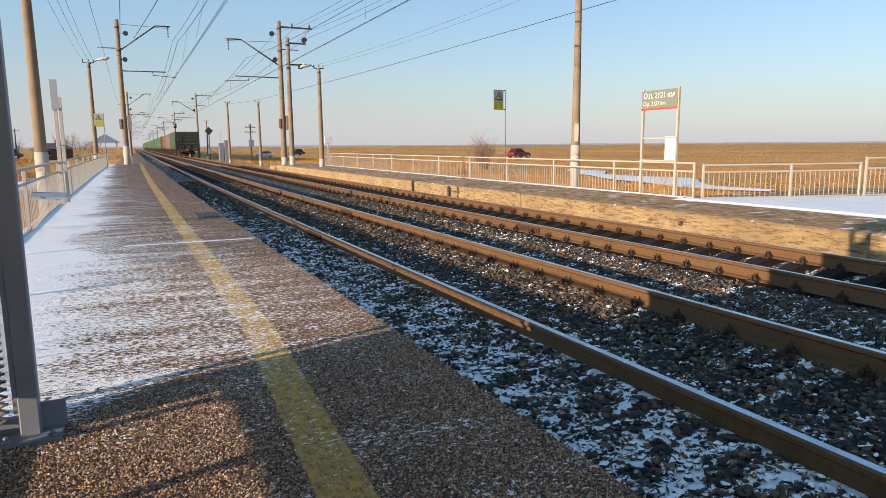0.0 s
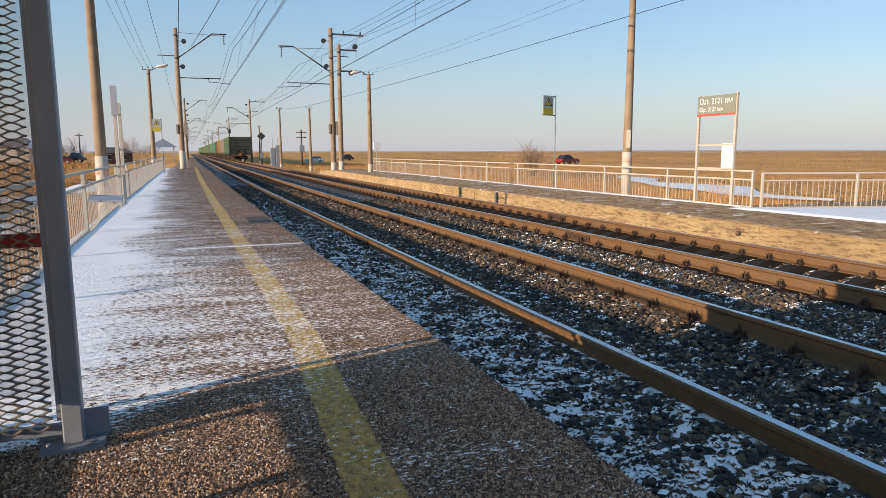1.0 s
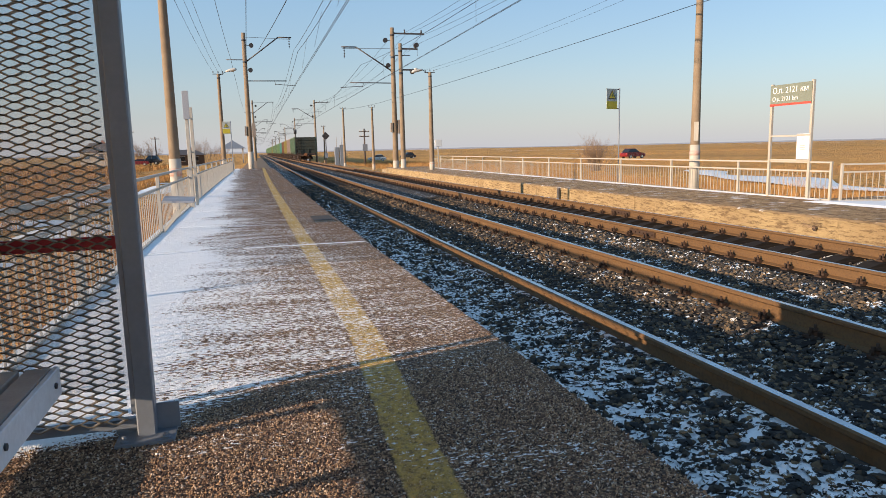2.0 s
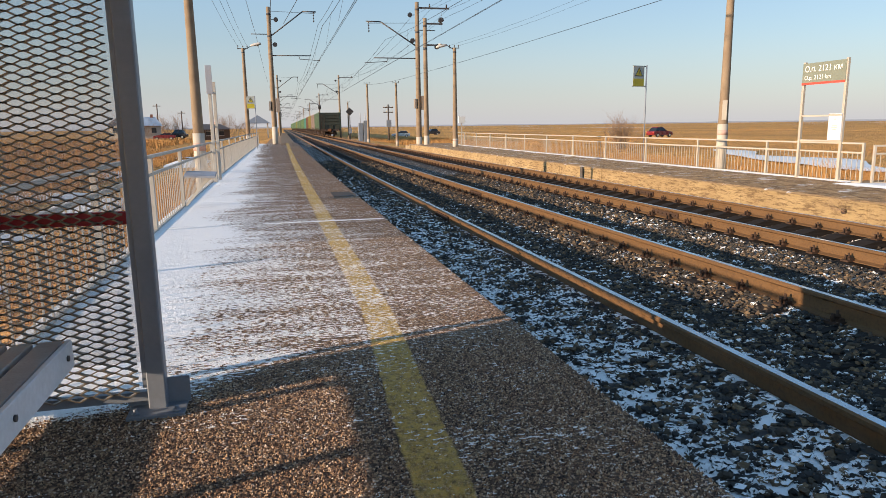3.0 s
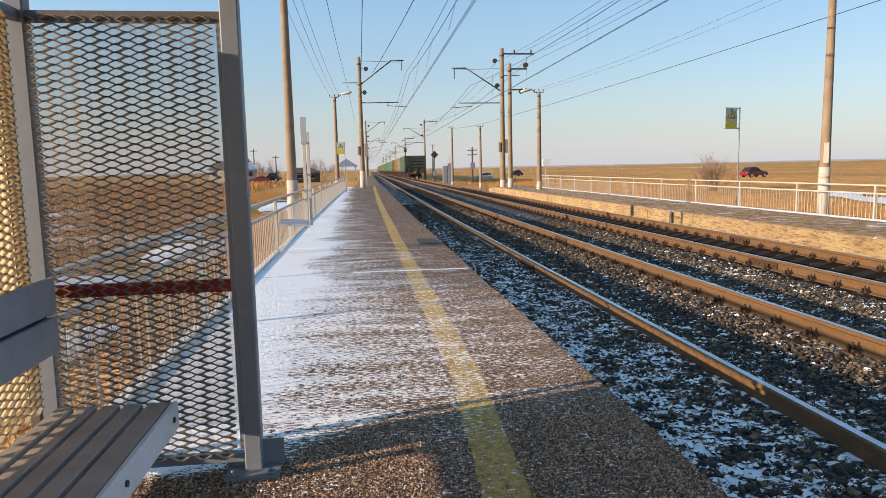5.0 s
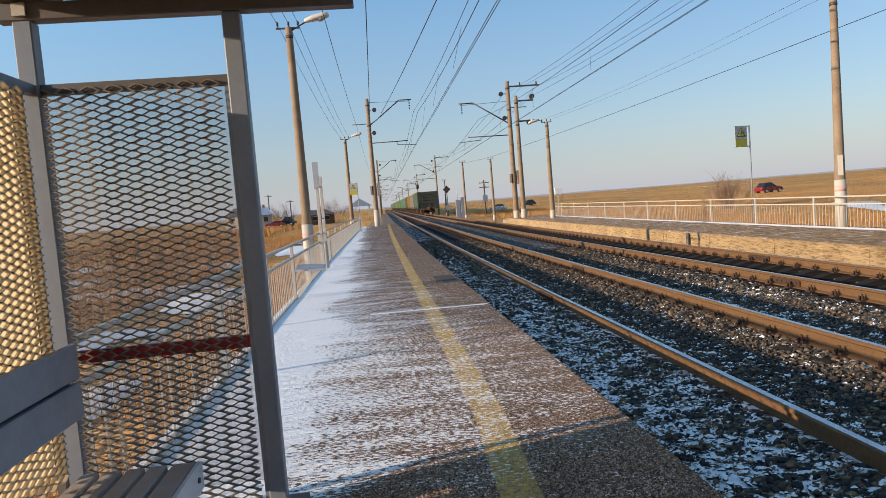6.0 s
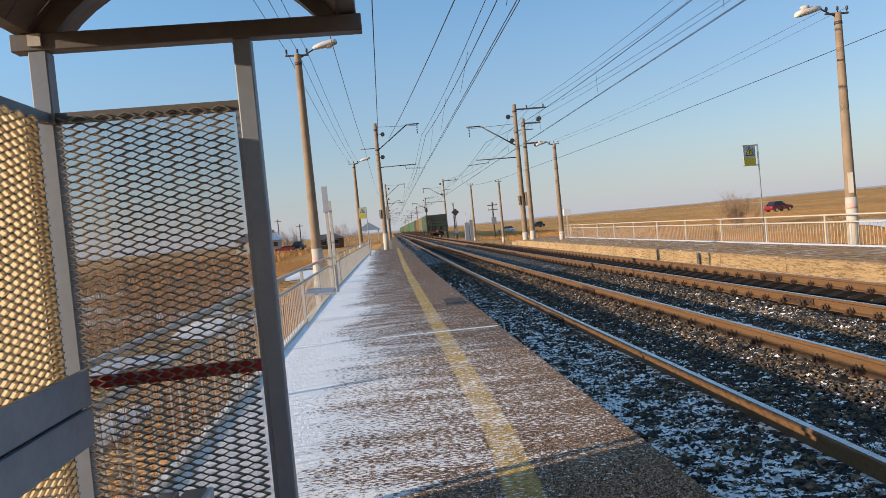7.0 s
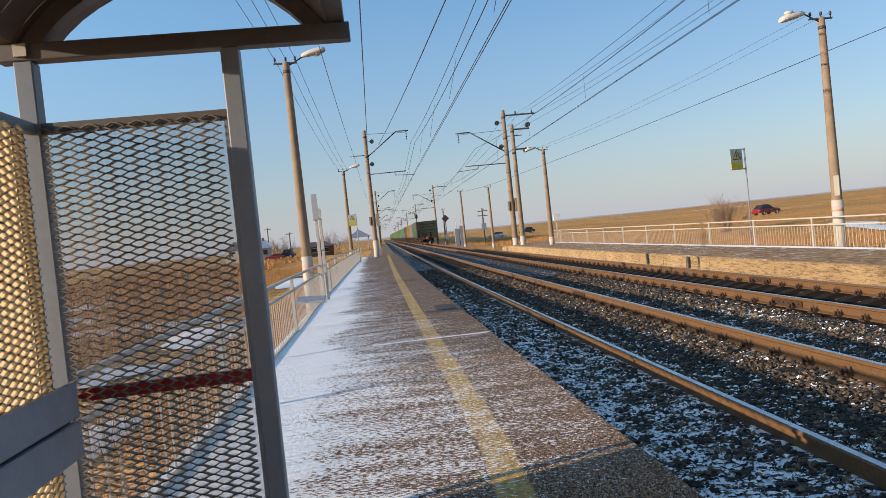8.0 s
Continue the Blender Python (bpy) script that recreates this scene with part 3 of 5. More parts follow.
def pebbles(n, seed):
    """Crushed pebbles standing a few millimetres out of the nearest slabs."""
    g = np.random.default_rng(seed)
    x = g.uniform(-1.35, X_EDGE - 0.01, n)
    y = 1.5 + 5.6 * g.uniform(0, 1, n) ** 1.25
    deep = (y - 0.22 * x > 3.3) & (x < -0.45 + 0.25 * np.sin(y * 3.1) + g.normal(0, 0.12, n))
    x, y = x[~deep], y[~deep]
    n = len(x)
    r, h = g.uniform(0.0035, 0.0085, n), g.uniform(0.002, 0.0075, n)
    h = np.where(y - 0.265 * x > 3.35, h * 0.5, h)      # half filled up with drifted snow
    a = g.uniform(0, math.tau, n)[:, None] + np.arange(5)[None] * math.tau / 5 + g.uniform(-0.35, 0.35, (n, 5))
    rr = r[:, None] * g.uniform(0.7, 1.25, (n, 5))
    v = np.zeros((n, 6, 3))
    v[:, :5, 0], v[:, :5, 1], v[:, :5, 2] = np.cos(a) * rr * 1.25, np.sin(a) * rr, -0.005
    v[:, 5, 0], v[:, 5, 1], v[:, 5, 2] = g.uniform(-0.5, 0.5, n) * r, g.uniform(-0.5, 0.5, n) * r, h
    v += np.column_stack([x + y * y / (2 * R_TRACK), y, np.full(n, 0.001)])[:, None, :]
    k = 6 * np.arange(n)
    f = np.concatenate([np.column_stack([k + i, k + (i + 1) % 5, k + 5]) for i in range(5)])
    me = bpy.data.meshes.new("mesh")
    me.from_pydata(v.reshape(-1, 3).tolist(), [], f.tolist())
    me.materials.append(M_PEBBLE)
    ob = new("pebbles", me)
    ob.parent = platform
    return tagged(ob, kind="stuff")


pebbles(125000, 21)

bm = B()
rows = []
for i in range(24):
    x = -0.3 + i * 1.5 / 23
    w = 0.016 + 0.05 * abs(noise.noise((x * 5, 3, 0)))
    y = 8.55 + 0.006 * noise.noise((x * 9, 1, 0))
    rows.append([bm.verts.new((x + bend(8.55), y + q, z)) for q, z in ((-w, 0.004), (0, 0.013), (w, 0.004))])
for a, b in zip(rows, rows[1:]):
    for k in range(2):
        bm.faces.new((a[k], b[k], b[k + 1], a[k + 1])).smooth = True
part("snow_line", bm, M_SNOW, platform, "line of snow lying in a slab joint")

bm = B()
box(bm, 0.82 + bend(12), 1.16 + bend(12), 11.55, 12.35, 0.0, 0.007)
part("repair_patch", bm, M_PATCH, platform, "dark mortar repair patch")
bm = B()
sweep(bm, [(-1.5, -0.9), (-1.3, -0.2), (0.0, -0.08), (1.15, -0.16), (1.5, -0.9)], 56.05, 175, 40)
single("earth_path", bm, M_EARTH, "bare brown earth path beyond the platform end", "path", kind="structure")

# ---- far platform ----
far_platform = thing("platform_far", "low weathered concrete platform across the tracks, snow at its back", "platform", kind="structure")
bm = B()
sweep(bm, [(9.2, -0.95), (9.2, Z_FAR - 0.14), (12.2, Z_FAR - 0.14), (12.2, -0.95)], -30, 50.5, 60)
part("platform_base", bm, M_OLDCON, far_platform)
far_joints = [-28 + 3.07 * i for i in range(26)]
for y0, y1 in zip(far_joints, far_joints[1:]):
    bm = B()
    rows = []
    back = 18.5 if y0 < 9 else 12.2
    for i in range(7):
        y = y0 + 0.008 + (y1 - y0 - 0.016) * i / 6
        c = rng.uniform(0, 0.02)
        rows.append([bm.verts.new((x + bend(y), y, Z_FAR + z)) for x, z in ((9.14, -0.52), (9.14 + c, -0.2), (9.14 + rng.uniform(0, 0.014), -0.12), (9.13 + c * 0.6, -0.03), (9.17 + c, 0), (10.0, 0.008), (11.2, 0.01), (back, 0.0), (back, -0.135), (9.22, -0.135))])
    for a, b in zip(rows, rows[1:]):
        for k in range(9):
            bm.faces.new((a[k], b[k], b[k + 1], a[k + 1]))
    bm.faces.new(rows[0])
    bm.faces.new(rows[-1][::-1])
    part("slab", bm, M_FARCON, far_platform)
# dark strip put on the face in place of a narrow upright slot
bm = B()
box(bm, 9.12, 9.18, 19.2, 19.3, -0.55, Z_FAR - 0.02)
part("slot_strip", bm, M_GALV2, far_platform, "dark upright strip standing for a narrow slot", 0.01)
bm = B()
pts = [(11.0, 11.5), (11.15, 8.0), (11.05, 5.5), (11.2, 0), (18.2, 0), (18.2, 9.1), (15.6, 9.7), (11.9, 10.9)]
ring = [bm.verts.new((x, y, Z_FAR + 0.014)) for x, y in pts]
top = [bm.verts.new((x + (14 - x) * 0.05, y + (6 - y) * 0.05, Z_FAR + 0.05)) for x, y in pts]
for i in range(len(pts)):
    j = (i + 1) % len(pts)
    bm.faces.new((ring[i], ring[j], top[j], top[i]))
bm.faces.new(top)
single("snow_patch", bm, M_SNOW, "flat packed snow lying on the far platform", "snow", kind="structure")


bm = B()
last = None
for i in range(111):
    y = 11.6 + i * 0.3
    w = max(0.02, 0.13 + 0.16 * noise.noise((y * 0.5, 3, 1)) + 0.07 * noise.noise((y * 2.3, 9, 1)))
    cur = [bm.verts.new((11.62 + q * w + bend(y), y, Z_FAR + z)) for q, z in ((-1, 0.011), (-0.4, 0.03), (0.5, 0.035), (1.2, 0.006))]
    if last:
        for k in range(3):
            bm.faces.new((last[k], last[k + 1], cur[k + 1], cur[k])).smooth = True
    last = cur
single("snow_ridge", bm, M_SNOW, "narrow ridge of snow along the foot of the far railing", "snow", kind="structure")


# ---- tracks ----
def rail_profile(x, z):
    h = [(-0.025, 0.0), (0.025, 0.0), (0.037, -0.010), (0.037, -0.034), (0.010, -0.05), (0.010, -0.15), (0.066, -0.17), (0.066, -0.18), (-0.066, -0.18), (-0.066, -0.17), (-0.010, -0.15), (-0.010, -0.05), (-0.037, -0.034), (-0.037, -0.010)]
    return [(x + a, z + b) for a, b in h]


def sleeper_mesh():
    bm = B()
    p = [(-1.35, -0.15), (-1.35, -0.02), (-1.0, 0.0), (-0.55, 0.0), (-0.35, -0.05), (0.35, -0.05), (0.55, 0.0), (1.0, 0.0), (1.35, -0.02), (1.35, -0.15)]
    a = [bm.verts.new((x, -0.14 if z < -0.1 else -0.11, z)) for x, z in p]
    b = [bm.verts.new((x, 0.14 if z < -0.1 else 0.11, z)) for x, z in p]
    for i in range(len(p)):
        j = (i + 1) % len(p)
        bm.faces.new((a[i], a[j], b[j], b[i]))
    bm.faces.new(a[::-1])
    bm.faces.new(b)
    return mesh_of(bm, M_SLEEPER)


def clip_mesh():
    """A bolted rail clamp on one side of the rail foot."""
    bm = B()
    box(bm, 0.04, 0.15, -0.055, 0.055, 0.0, 0.022)
    box(bm, 0.055, 0.105, -0.045, 0.045, 0.02, 0.05)
    tube(bm, (0.085, 0.0, 0.02), (0.085, 0.0, 0.105), 0.012, n=6)
    tube(bm, (0.085, 0.0, 0.05), (0.085, 0.0, 0.075), 0.026, n=6)
    tube(bm, (0.13, 0.0, 0.02), (0.13, 0.0, 0.085), 0.012, n=6)
    return mesh_of(bm, M_CLIP)


SLEEPER, CLIP = sleeper_mesh(), clip_mesh()
for k, z in ((0, Z_RAIL1), (1, Z_RAIL2)):
    track = thing("railway_track", "railway track with rusty rails, concrete sleepers and bolted clamps", "railway track", group="the two tracks")
    xa, xb = X_RAIL[2 * k], X_RAIL[2 * k + 1]
    for x in (xa, xb):
        bm = B()
        sweep(bm, rail_profile(x, z), -30, 620, 210, True, [1] + [0] * 13)
        part("rail", bm, [M_RAIL, M_RAILTOP], track, "rusty rail with a polished head")
    far = B()
    n = 0
    y = -2.9 + 0.2 * k
    while y < 120:
        yaw = -min(y, Y_STRAIGHT) / R_TRACK
        if y < 58:
            s = new("sleeper", SLEEPER)
            s.parent = track
            s.matrix_basis = pose((xa + xb) / 2 + bend(y), y, z - 0.185, 0, 0, math.degrees(yaw))
            for x in (xa, xb):
                for side in (0, 180):
                    if k == 0 and x == xa and side:
                        continue
                    if y < 36:
                        c = new("clamp", CLIP)
                        c.parent = track
                        c.matrix_basis = pose(x + bend(y), y, z - 0.18, 0, 0, side)
                    else:
                        box(far, x + bend(y) + (0.05 if side else -0.13), x + bend(y) + (0.13 if side else -0.05), y - 0.05, y + 0.05, z - 0.18, z - 0.08)
        else:
            box(far, xa - 0.55 + bend(y), xb + 0.55 + bend(y), y - 0.12, y + 0.12, z - 0.3, z - 0.183)
        y += 0.545
    tagged(part("sleepers_beyond", far, M_CLIP, track), kind="stuff")
    for x in (xa, xb):
        for y in ((14.0, 39.0) if x != xa else (10.6, 35.6)):
            for s in (-1, 1):
                bm = B()
                box(bm, x + bend(y) + s * 0.012, x + bend(y) + s * 0.036, y - 0.4, y + 0.4, z - 0.145, z - 0.055)
                for q in (-0.33, -0.2, -0.07, 0.07, 0.2, 0.33):
                    tube(bm, (x + bend(y) + s * 0.03, y + q, z - 0.1), (x + bend(y) + s * 0.06, y + q, z - 0.1), 0.014, n=6)
                part("fishplate", bm, M_CLIP, track, "bolted rail joint plate")

# loose ballast stones
ICO = bmesh.new()
bmesh.ops.create_icosphere(ICO, subdivisions=1, radius=1.0)
ico_v = np.array([v.co[:] for v in ICO.verts])
ico_f = np.array([[v.index for v in f.verts] for f in ICO.faces])
ICO.free()
ico_f = ico_f[ico_v[ico_f][:, :, 2].mean(1) > -0.5]


def stones(name, areas, label, seed):
    g = np.random.default_rng(seed)
    vs, fs, base = [], [], 0
    for x0, x1, y0, y1, density, size in areas:
        n = int((x1 - x0) * (y1 - y0) * density)
        c = np.column_stack([g.uniform(x0, x1, n), g.uniform(y0, y1, n)])
        u = c[:, 0]
        bed = np.interp(u, [1.2, 2.1, 2.42, 2.6, 2.75, 3.3, 3.8, 4.05, 4.2, 4.4, 4.8, 5.2, 5.8, 6.2, 6.6, 7.0, 7.8, 8.2, 8.8], [-0.33, -0.335, -0.31, -0.33, -0.37, -0.44, -0.40, -0.355, -0.36, -0.385, -0.46, -0.51, -0.465, -0.50, -0.57, -0.65, -0.65, -0.57, -0.56])
        keep = np.ones(n, bool)
        for x in X_RAIL:
            keep &= np.abs(u - x) > 0.085
        c, bed = c[keep], bed[keep]
        n = len(c)
        s = size * g.uniform(0.55, 1.25, n)
        jit = g.uniform(0.5, 1.35, (n, 12))
        v = ico_v[None] * jit[:, :, None]
        v = v * (s[:, None] * np.column_stack([g.uniform(0.8, 1.3, n), g.uniform(0.8, 1.3, n), g.uniform(0.55, 0.95, n)])[:, :].reshape(n, 3) / s[:, None])[:, None, :] * s[:, None, None]
        a = g.uniform(0, math.tau, n)
        ca, sa = np.cos(a)[:, None], np.sin(a)[:, None]
        v = np.stack([v[:, :, 0] * ca - v[:, :, 1] * sa, v[:, :, 0] * sa + v[:, :, 1] * ca, v[:, :, 2]], 2)
        hump = g.uniform(-0.4, 0.9, n) * s * 0.7
        centre = np.column_stack([c[:, 0] + (c[:, 1] ** 2 - np.maximum(0, c[:, 1] - Y_STRAIGHT) ** 2) / (2 * R_TRACK), c[:, 1], bed + hump])
        v += centre[:, None, :]
        vs.append(v.reshape(-1, 3))
        fs.append((ico_f[None] + (base + 12 * np.arange(n))[:, None, None]).reshape(-1, 3))
        base += 12 * n
    me = bpy.data.meshes.new("mesh")
    me.from_pydata(np.concatenate(vs).tolist(), [], np.concatenate(fs).tolist())
    me.materials.append(M_BALLAST)
    return tagged(new(name, me), label, "ballast", kind="stuff")


stones("ballast_stones", [(1.22, 2.42, 0.6, 8.0, 820, 0.0215), (2.42, 4.9, 0.6, 8.0, 980, 0.0205), (4.9, 6.75, 2.0, 10.0, 960, 0.0205), (6.75, 9.05, 3.0, 12.0, 420, 0.024), (6.75, 9.05, 12.0, 24.0, 200, 0.033), (1.22, 4.9, 18.0, 30.0, 160, 0.042), (1.22, 4.9, 8.0, 18.0, 440, 0.026), (4.9, 6.75, 10.0, 22.0, 330, 0.032)], "loose dark crushed stones between the rails, flecked with snow", 3)


# ---- fences ----
def fence(name, line, z, height, low, pitch, every, label, mat, skip=()):
    """A railing along a line of points: posts, a top rail, a baluster rail and thin bars."""
    f = thing(name, label, "fence")
    bar = B()
    box(bar, -0.0055, 0.0055, -0.0055, 0.0055, 0.025, low)
    bar = mesh_of(bar, mat)
    post = B()
    box(post, -0.025, 0.025, -0.025, 0.025, -0.25, height)
    post = mesh_of(post, mat, 0.004)
    bars, posts = [], []
    for (xa, ya), (xb, yb) in zip(line, line[1:]):
        length = math.hypot(xb - xa, yb - ya)
        d = Vector(((xb - xa) / length, (yb - ya) / length, 0))
        yaw = math.degrees(math.atan2(-d.x, d.y))
        bm = B()
        for h, w in ((height - 0.02, 0.045), (low, 0.032), (0.025, 0.03)):
            beam(bm, (xa, ya, z + h), (xb, yb, z + h), w, 0.035)
        part("rail", bm, mat, f)
        for k in range(int(round(length / pitch))):
            p = Vector((xa, ya, z)) + d * (k * pitch)
            bars.append((p, yaw))
        for k in range(max(1, int(round(length / every)))):
            posts.append((Vector((xa, ya, z)) + d * (k * length / max(1, int(round(length / every)))), yaw))
    posts.append((Vector((line[-1][0], line[-1][1], z)), 0))
    for p, yaw in posts:
        o = new("post", post)
        o.parent, o.matrix_basis = f, pose(*p, 0, 0, yaw)
    bars.sort(key=lambda q: q[0].length)
    rest = B()
    for k, (p, yaw) in enumerate(bars):
        if k < 300:
            o = new("bar", bar)
            o.parent, o.matrix_basis = f, pose(*p, 0, 0, yaw)
        else:
            box(rest, p.x - 0.007, p.x + 0.007, p.y - 0.007, p.y + 0.007, p.z + 0.07, p.z + low)
    if len(bars) > 300:
        tagged(part("bars_beyond", rest, mat, f), kind="stuff")
    return f


fence("platform_fence", [(-1.5 + bend(y), y) for y in (3.13, 5.9, 8.4, 10.9, 13.4, 16, 19, 22, 25, 28, 31, 34, 37, 40, 43, 46, 49)], -0.02, 0.9, 0.68, 0.165, 2.5, "pale grey steel railing with thin bars beside snow", M_FENCE)
fence("platform_fence", [(11.6 + bend(y), y) for y in (11.4, 14.2, 17.0, 19.8, 22.6, 25.4, 28.2, 31, 33.8, 36.6, 39.4, 42.2, 45)], Z_FAR, 0.84, 0.63, 0.13, 2.8, "pale grey steel railing with thin bars on the far platform", M_FENCE2)
fence("side_fence", [(11.7, 11.2), (13.8, 10.56), (15.62, 10.1)], Z_FAR, 0.80, 0.62, 0.13, 2.1, "pale grey steel railing that turns away from the platform", M_FENCE2)
fence("side_fence", [(15.75, 10.05), (18.2, 9.4)], Z_FAR, 0.92, 0.66, 0.13, 2.4, "pale grey steel railing beside packed snow", M_FENCE2)


# ---- the waiting shelter ----
def expanded_mesh(w, h, cw=0.093, ch=0.031, strand=0.0072, depth=0.013):
    """Stretched metal lattice in the x-z plane, from the origin."""
    bm = B()

    def bar(a, b):
        (xa, za), (xb, zb) = a, b
        d = Vector((xb - xa, 0, zb - za))
        if d.length < 1e-4:
            return
        s = Vector((-d.z, 0, d.x)).normalized() * strand / 2
        tilt = depth / 2
        p0, p1 = Vector((xa, 0, za)), Vector((xb, 0, zb))
        v = []
        for p in (p0, p1):
            v.append([bm.verts.new(p + s + Vector((0, tilt, 0))), bm.verts.new(p + s * 0.4 - Vector((0, tilt, 0))), bm.verts.new(p - s - Vector((0, tilt, 0))), bm.verts.new(p - s * 0.4 + Vector((0, tilt, 0)))])
        for k in range(4):
            bm.faces.new((v[0][k], v[0][(k + 1) % 4], v[1][(k + 1) % 4], v[1][k]))

    for i in range(int(math.ceil(w / cw)) + 1):
        for j in range(int(math.ceil(h / ch)) + 1):
            for si in (-1, 1):
                for sj in (-1, 1):
                    c = (i * cw, j * ch)
                    m = (c[0] + si * cw * 0.25, c[1] + sj * ch * 0.25)
                    knot2 = (c[0] + si * cw * 0.39, c[1] + sj * ch * 0.46)
                    e = (c[0] + si * cw / 2, c[1] + sj * ch / 2)
                    knot = (c[0] + si * cw * 0.11, c[1] + sj * ch * 0.04)
                    if min(c[0], e[0]) >= -0.002 and max(c[0], e[0]) <= w and min(c[1], e[1]) >= -0.002 and max(c[1], e[1]) <= h:
                        bar(c, knot)
                        bar(knot, m)
                        bar(m, knot2)
                        bar(knot2, e)
    return bm


def shelter():
    s = thing("waiting_shelter", "grey steel platform shelter with expanded metal walls and arched roof", "shelter")
    XF, XB, Y0, Y1 = -0.643, -1.445, -0.75, 3.02
    post = B()
    box(post, -0.036, 0.036, -0.0345, 0.0345, 0.0, 2.173)
    post = mesh_of(post, M_GALV, 0.005)
    foot = B()
    box(foot, -0.112, 0.112, -0.112, 0.112, 0.0, 0.014)
    for a in (-0.08, 0.08):
        for b in (-0.08, 0.08):
            tube(foot, (a, b, 0.014), (a, b, 0.024), 0.018, n=6)
            tube(foot, (a, b, 0.024), (a, b, 0.038), 0.009, n=6)
    box(foot, 0.036, 0.125, 0.02, 0.028, 0.014, 0.125)
    box(foot, -0.125, -0.036, 0.02, 0.028, 0.014, 0.06)
    foot = mesh_of(foot, M_GALV)
    for x in (XF, XB):
        for y in (Y0, Y1):
            o = new("post", post)
            o.parent, o.matrix_basis = s, pose(x, y, 0)
            f = new("foot_plate", foot)
            f.parent, f.matrix_basis = o, pose(0, 0, 0)
    for y in (Y0, 1.1, Y1):
        bm = B()
        box(bm, -1.545, -0.145, y - 0.034, y + 0.034, 2.175, 2.245)
        part("cross_beam", bm, M_GALV2, s, "", 0.004)
    for x in (-1.5, -0.2):
        bm = B()
        box(bm, x - 0.035, x + 0.035, Y0 - 0.15, Y1 + 0.13, 2.249, 2.325)
        part("long_beam", bm, M_GALV2, s, "", 0.004)
    # arched ribs and the boards they carry
    ca, cz, rad, half = -0.85, 1.815, 0.74, radians(55)

    def arc(bm, y0, y1, r0, r1, steps=18):
        last = None
        for i in range(steps + 1):
            a = -half + 2 * half * i / steps
            cur = [bm.verts.new((ca + math.sin(a) * r, y, cz + math.cos(a) * r)) for r in (r0, r1) for y in (y0, y1)]
            if last:
                for p, q in ((0, 1), (1, 3), (3, 2), (2, 0)):
                    bm.faces.new((last[p], last[q], cur[q], cur[p]))
            else:
                bm.faces.new((cur[0], cur[1], cur[3], cur[2]))
            last = cur
        bm.faces.new((last[0], last[2], last[3], last[1]))

    for y in (Y0, 1.1, Y1):
        bm = B()
        arc(bm, y - 0.03, y + 0.03, rad - 0.065, rad)
        part("roof_rib", bm, M_GALV2, s)
    y = Y0 - 0.2
    while y < Y1 + 0.1:
        bm = B()
        arc(bm, y, y + 0.146, rad + 0.002, rad + 0.014)
        part("roof_board", bm, M_ROOF, s)
        y += 0.15
    for y in (Y0, Y1):
        bm = B()
        box(bm, -1.47, -1.42, y - 0.048, y - 0.036, 2.19, 2.24)
        part("lamp_bracket", bm, M_FENCE, s)

    # side wall facing along the platform
    side = thing("side_wall", "", "")
    side.parent = s
    bm = B()
    box(bm, XB + 0.037, XF - 0.037, Y1 - 0.02, Y1 + 0.02, 1.885, 1.925)
    part("top_bar", bm, M_GALV2, side)
    bm = B()
    box(bm, XB + 0.037, XF - 0.037, Y1 - 0.015, Y1 + 0.015, 0.045, 0.085)
    part("bottom_bar", bm, M_GALV, side)
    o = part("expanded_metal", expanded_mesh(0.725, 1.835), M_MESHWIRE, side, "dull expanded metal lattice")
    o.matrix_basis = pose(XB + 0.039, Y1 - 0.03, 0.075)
    bm = B()
    box(bm, XB + 0.04, XF - 0.04, Y1 + 0.004, Y1 + 0.008, 0.21, 1.884)
    part("plastic_sheet", bm, M_SHEET, side, "hazy see-through plastic sheet")
    bm = B()
    box(bm, XB + 0.04, XF - 0.04, Y1 - 0.018, Y1 + 0.002, 0.793, 0.845)
    part("red_bar", bm, M_RED, side, "dark red painted bar")

    bm = B()
    box(bm, XF - 0.052, XF - 0.0365, Y1 - 0.028, Y1 - 0.02, 0.106, 1.884)
    part("edge_strip", bm, M_GALV, side)

    # back wall, lit from behind
    back = thing("back_wall", "", "")
    back.parent = s
    for z0, z1 in ((1.885, 1.925), (0.09, 0.177)):
        bm = B()
        box(bm, XB - 0.02, XB + 0.02, Y0 + 0.037, Y1 - 0.037, z0, z1)
        part("frame_bar", bm, M_GALV, back)
    for y in (0.4, 1.64, 2.88):
        bm = B()
        box(bm, XB - 0.016, XB + 0.016, y - 0.016, y + 0.016, 0.147, 1.884)
        part("upright", bm, M_GALV2, back)
    o = part("expanded_metal", expanded_mesh(Y1 - Y0 - 0.155, 1.53), M_MESHBACK, back, "expanded metal lattice, sunlight painted in as lighter tan")
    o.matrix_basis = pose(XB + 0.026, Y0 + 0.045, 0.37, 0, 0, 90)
    bm = B()
    box(bm, XB - 0.024, XB - 0.021, Y0 + 0.04, Y1 - 0.11, 0.40, 1.884)
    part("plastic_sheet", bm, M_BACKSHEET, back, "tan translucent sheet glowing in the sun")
    return s


shelter()


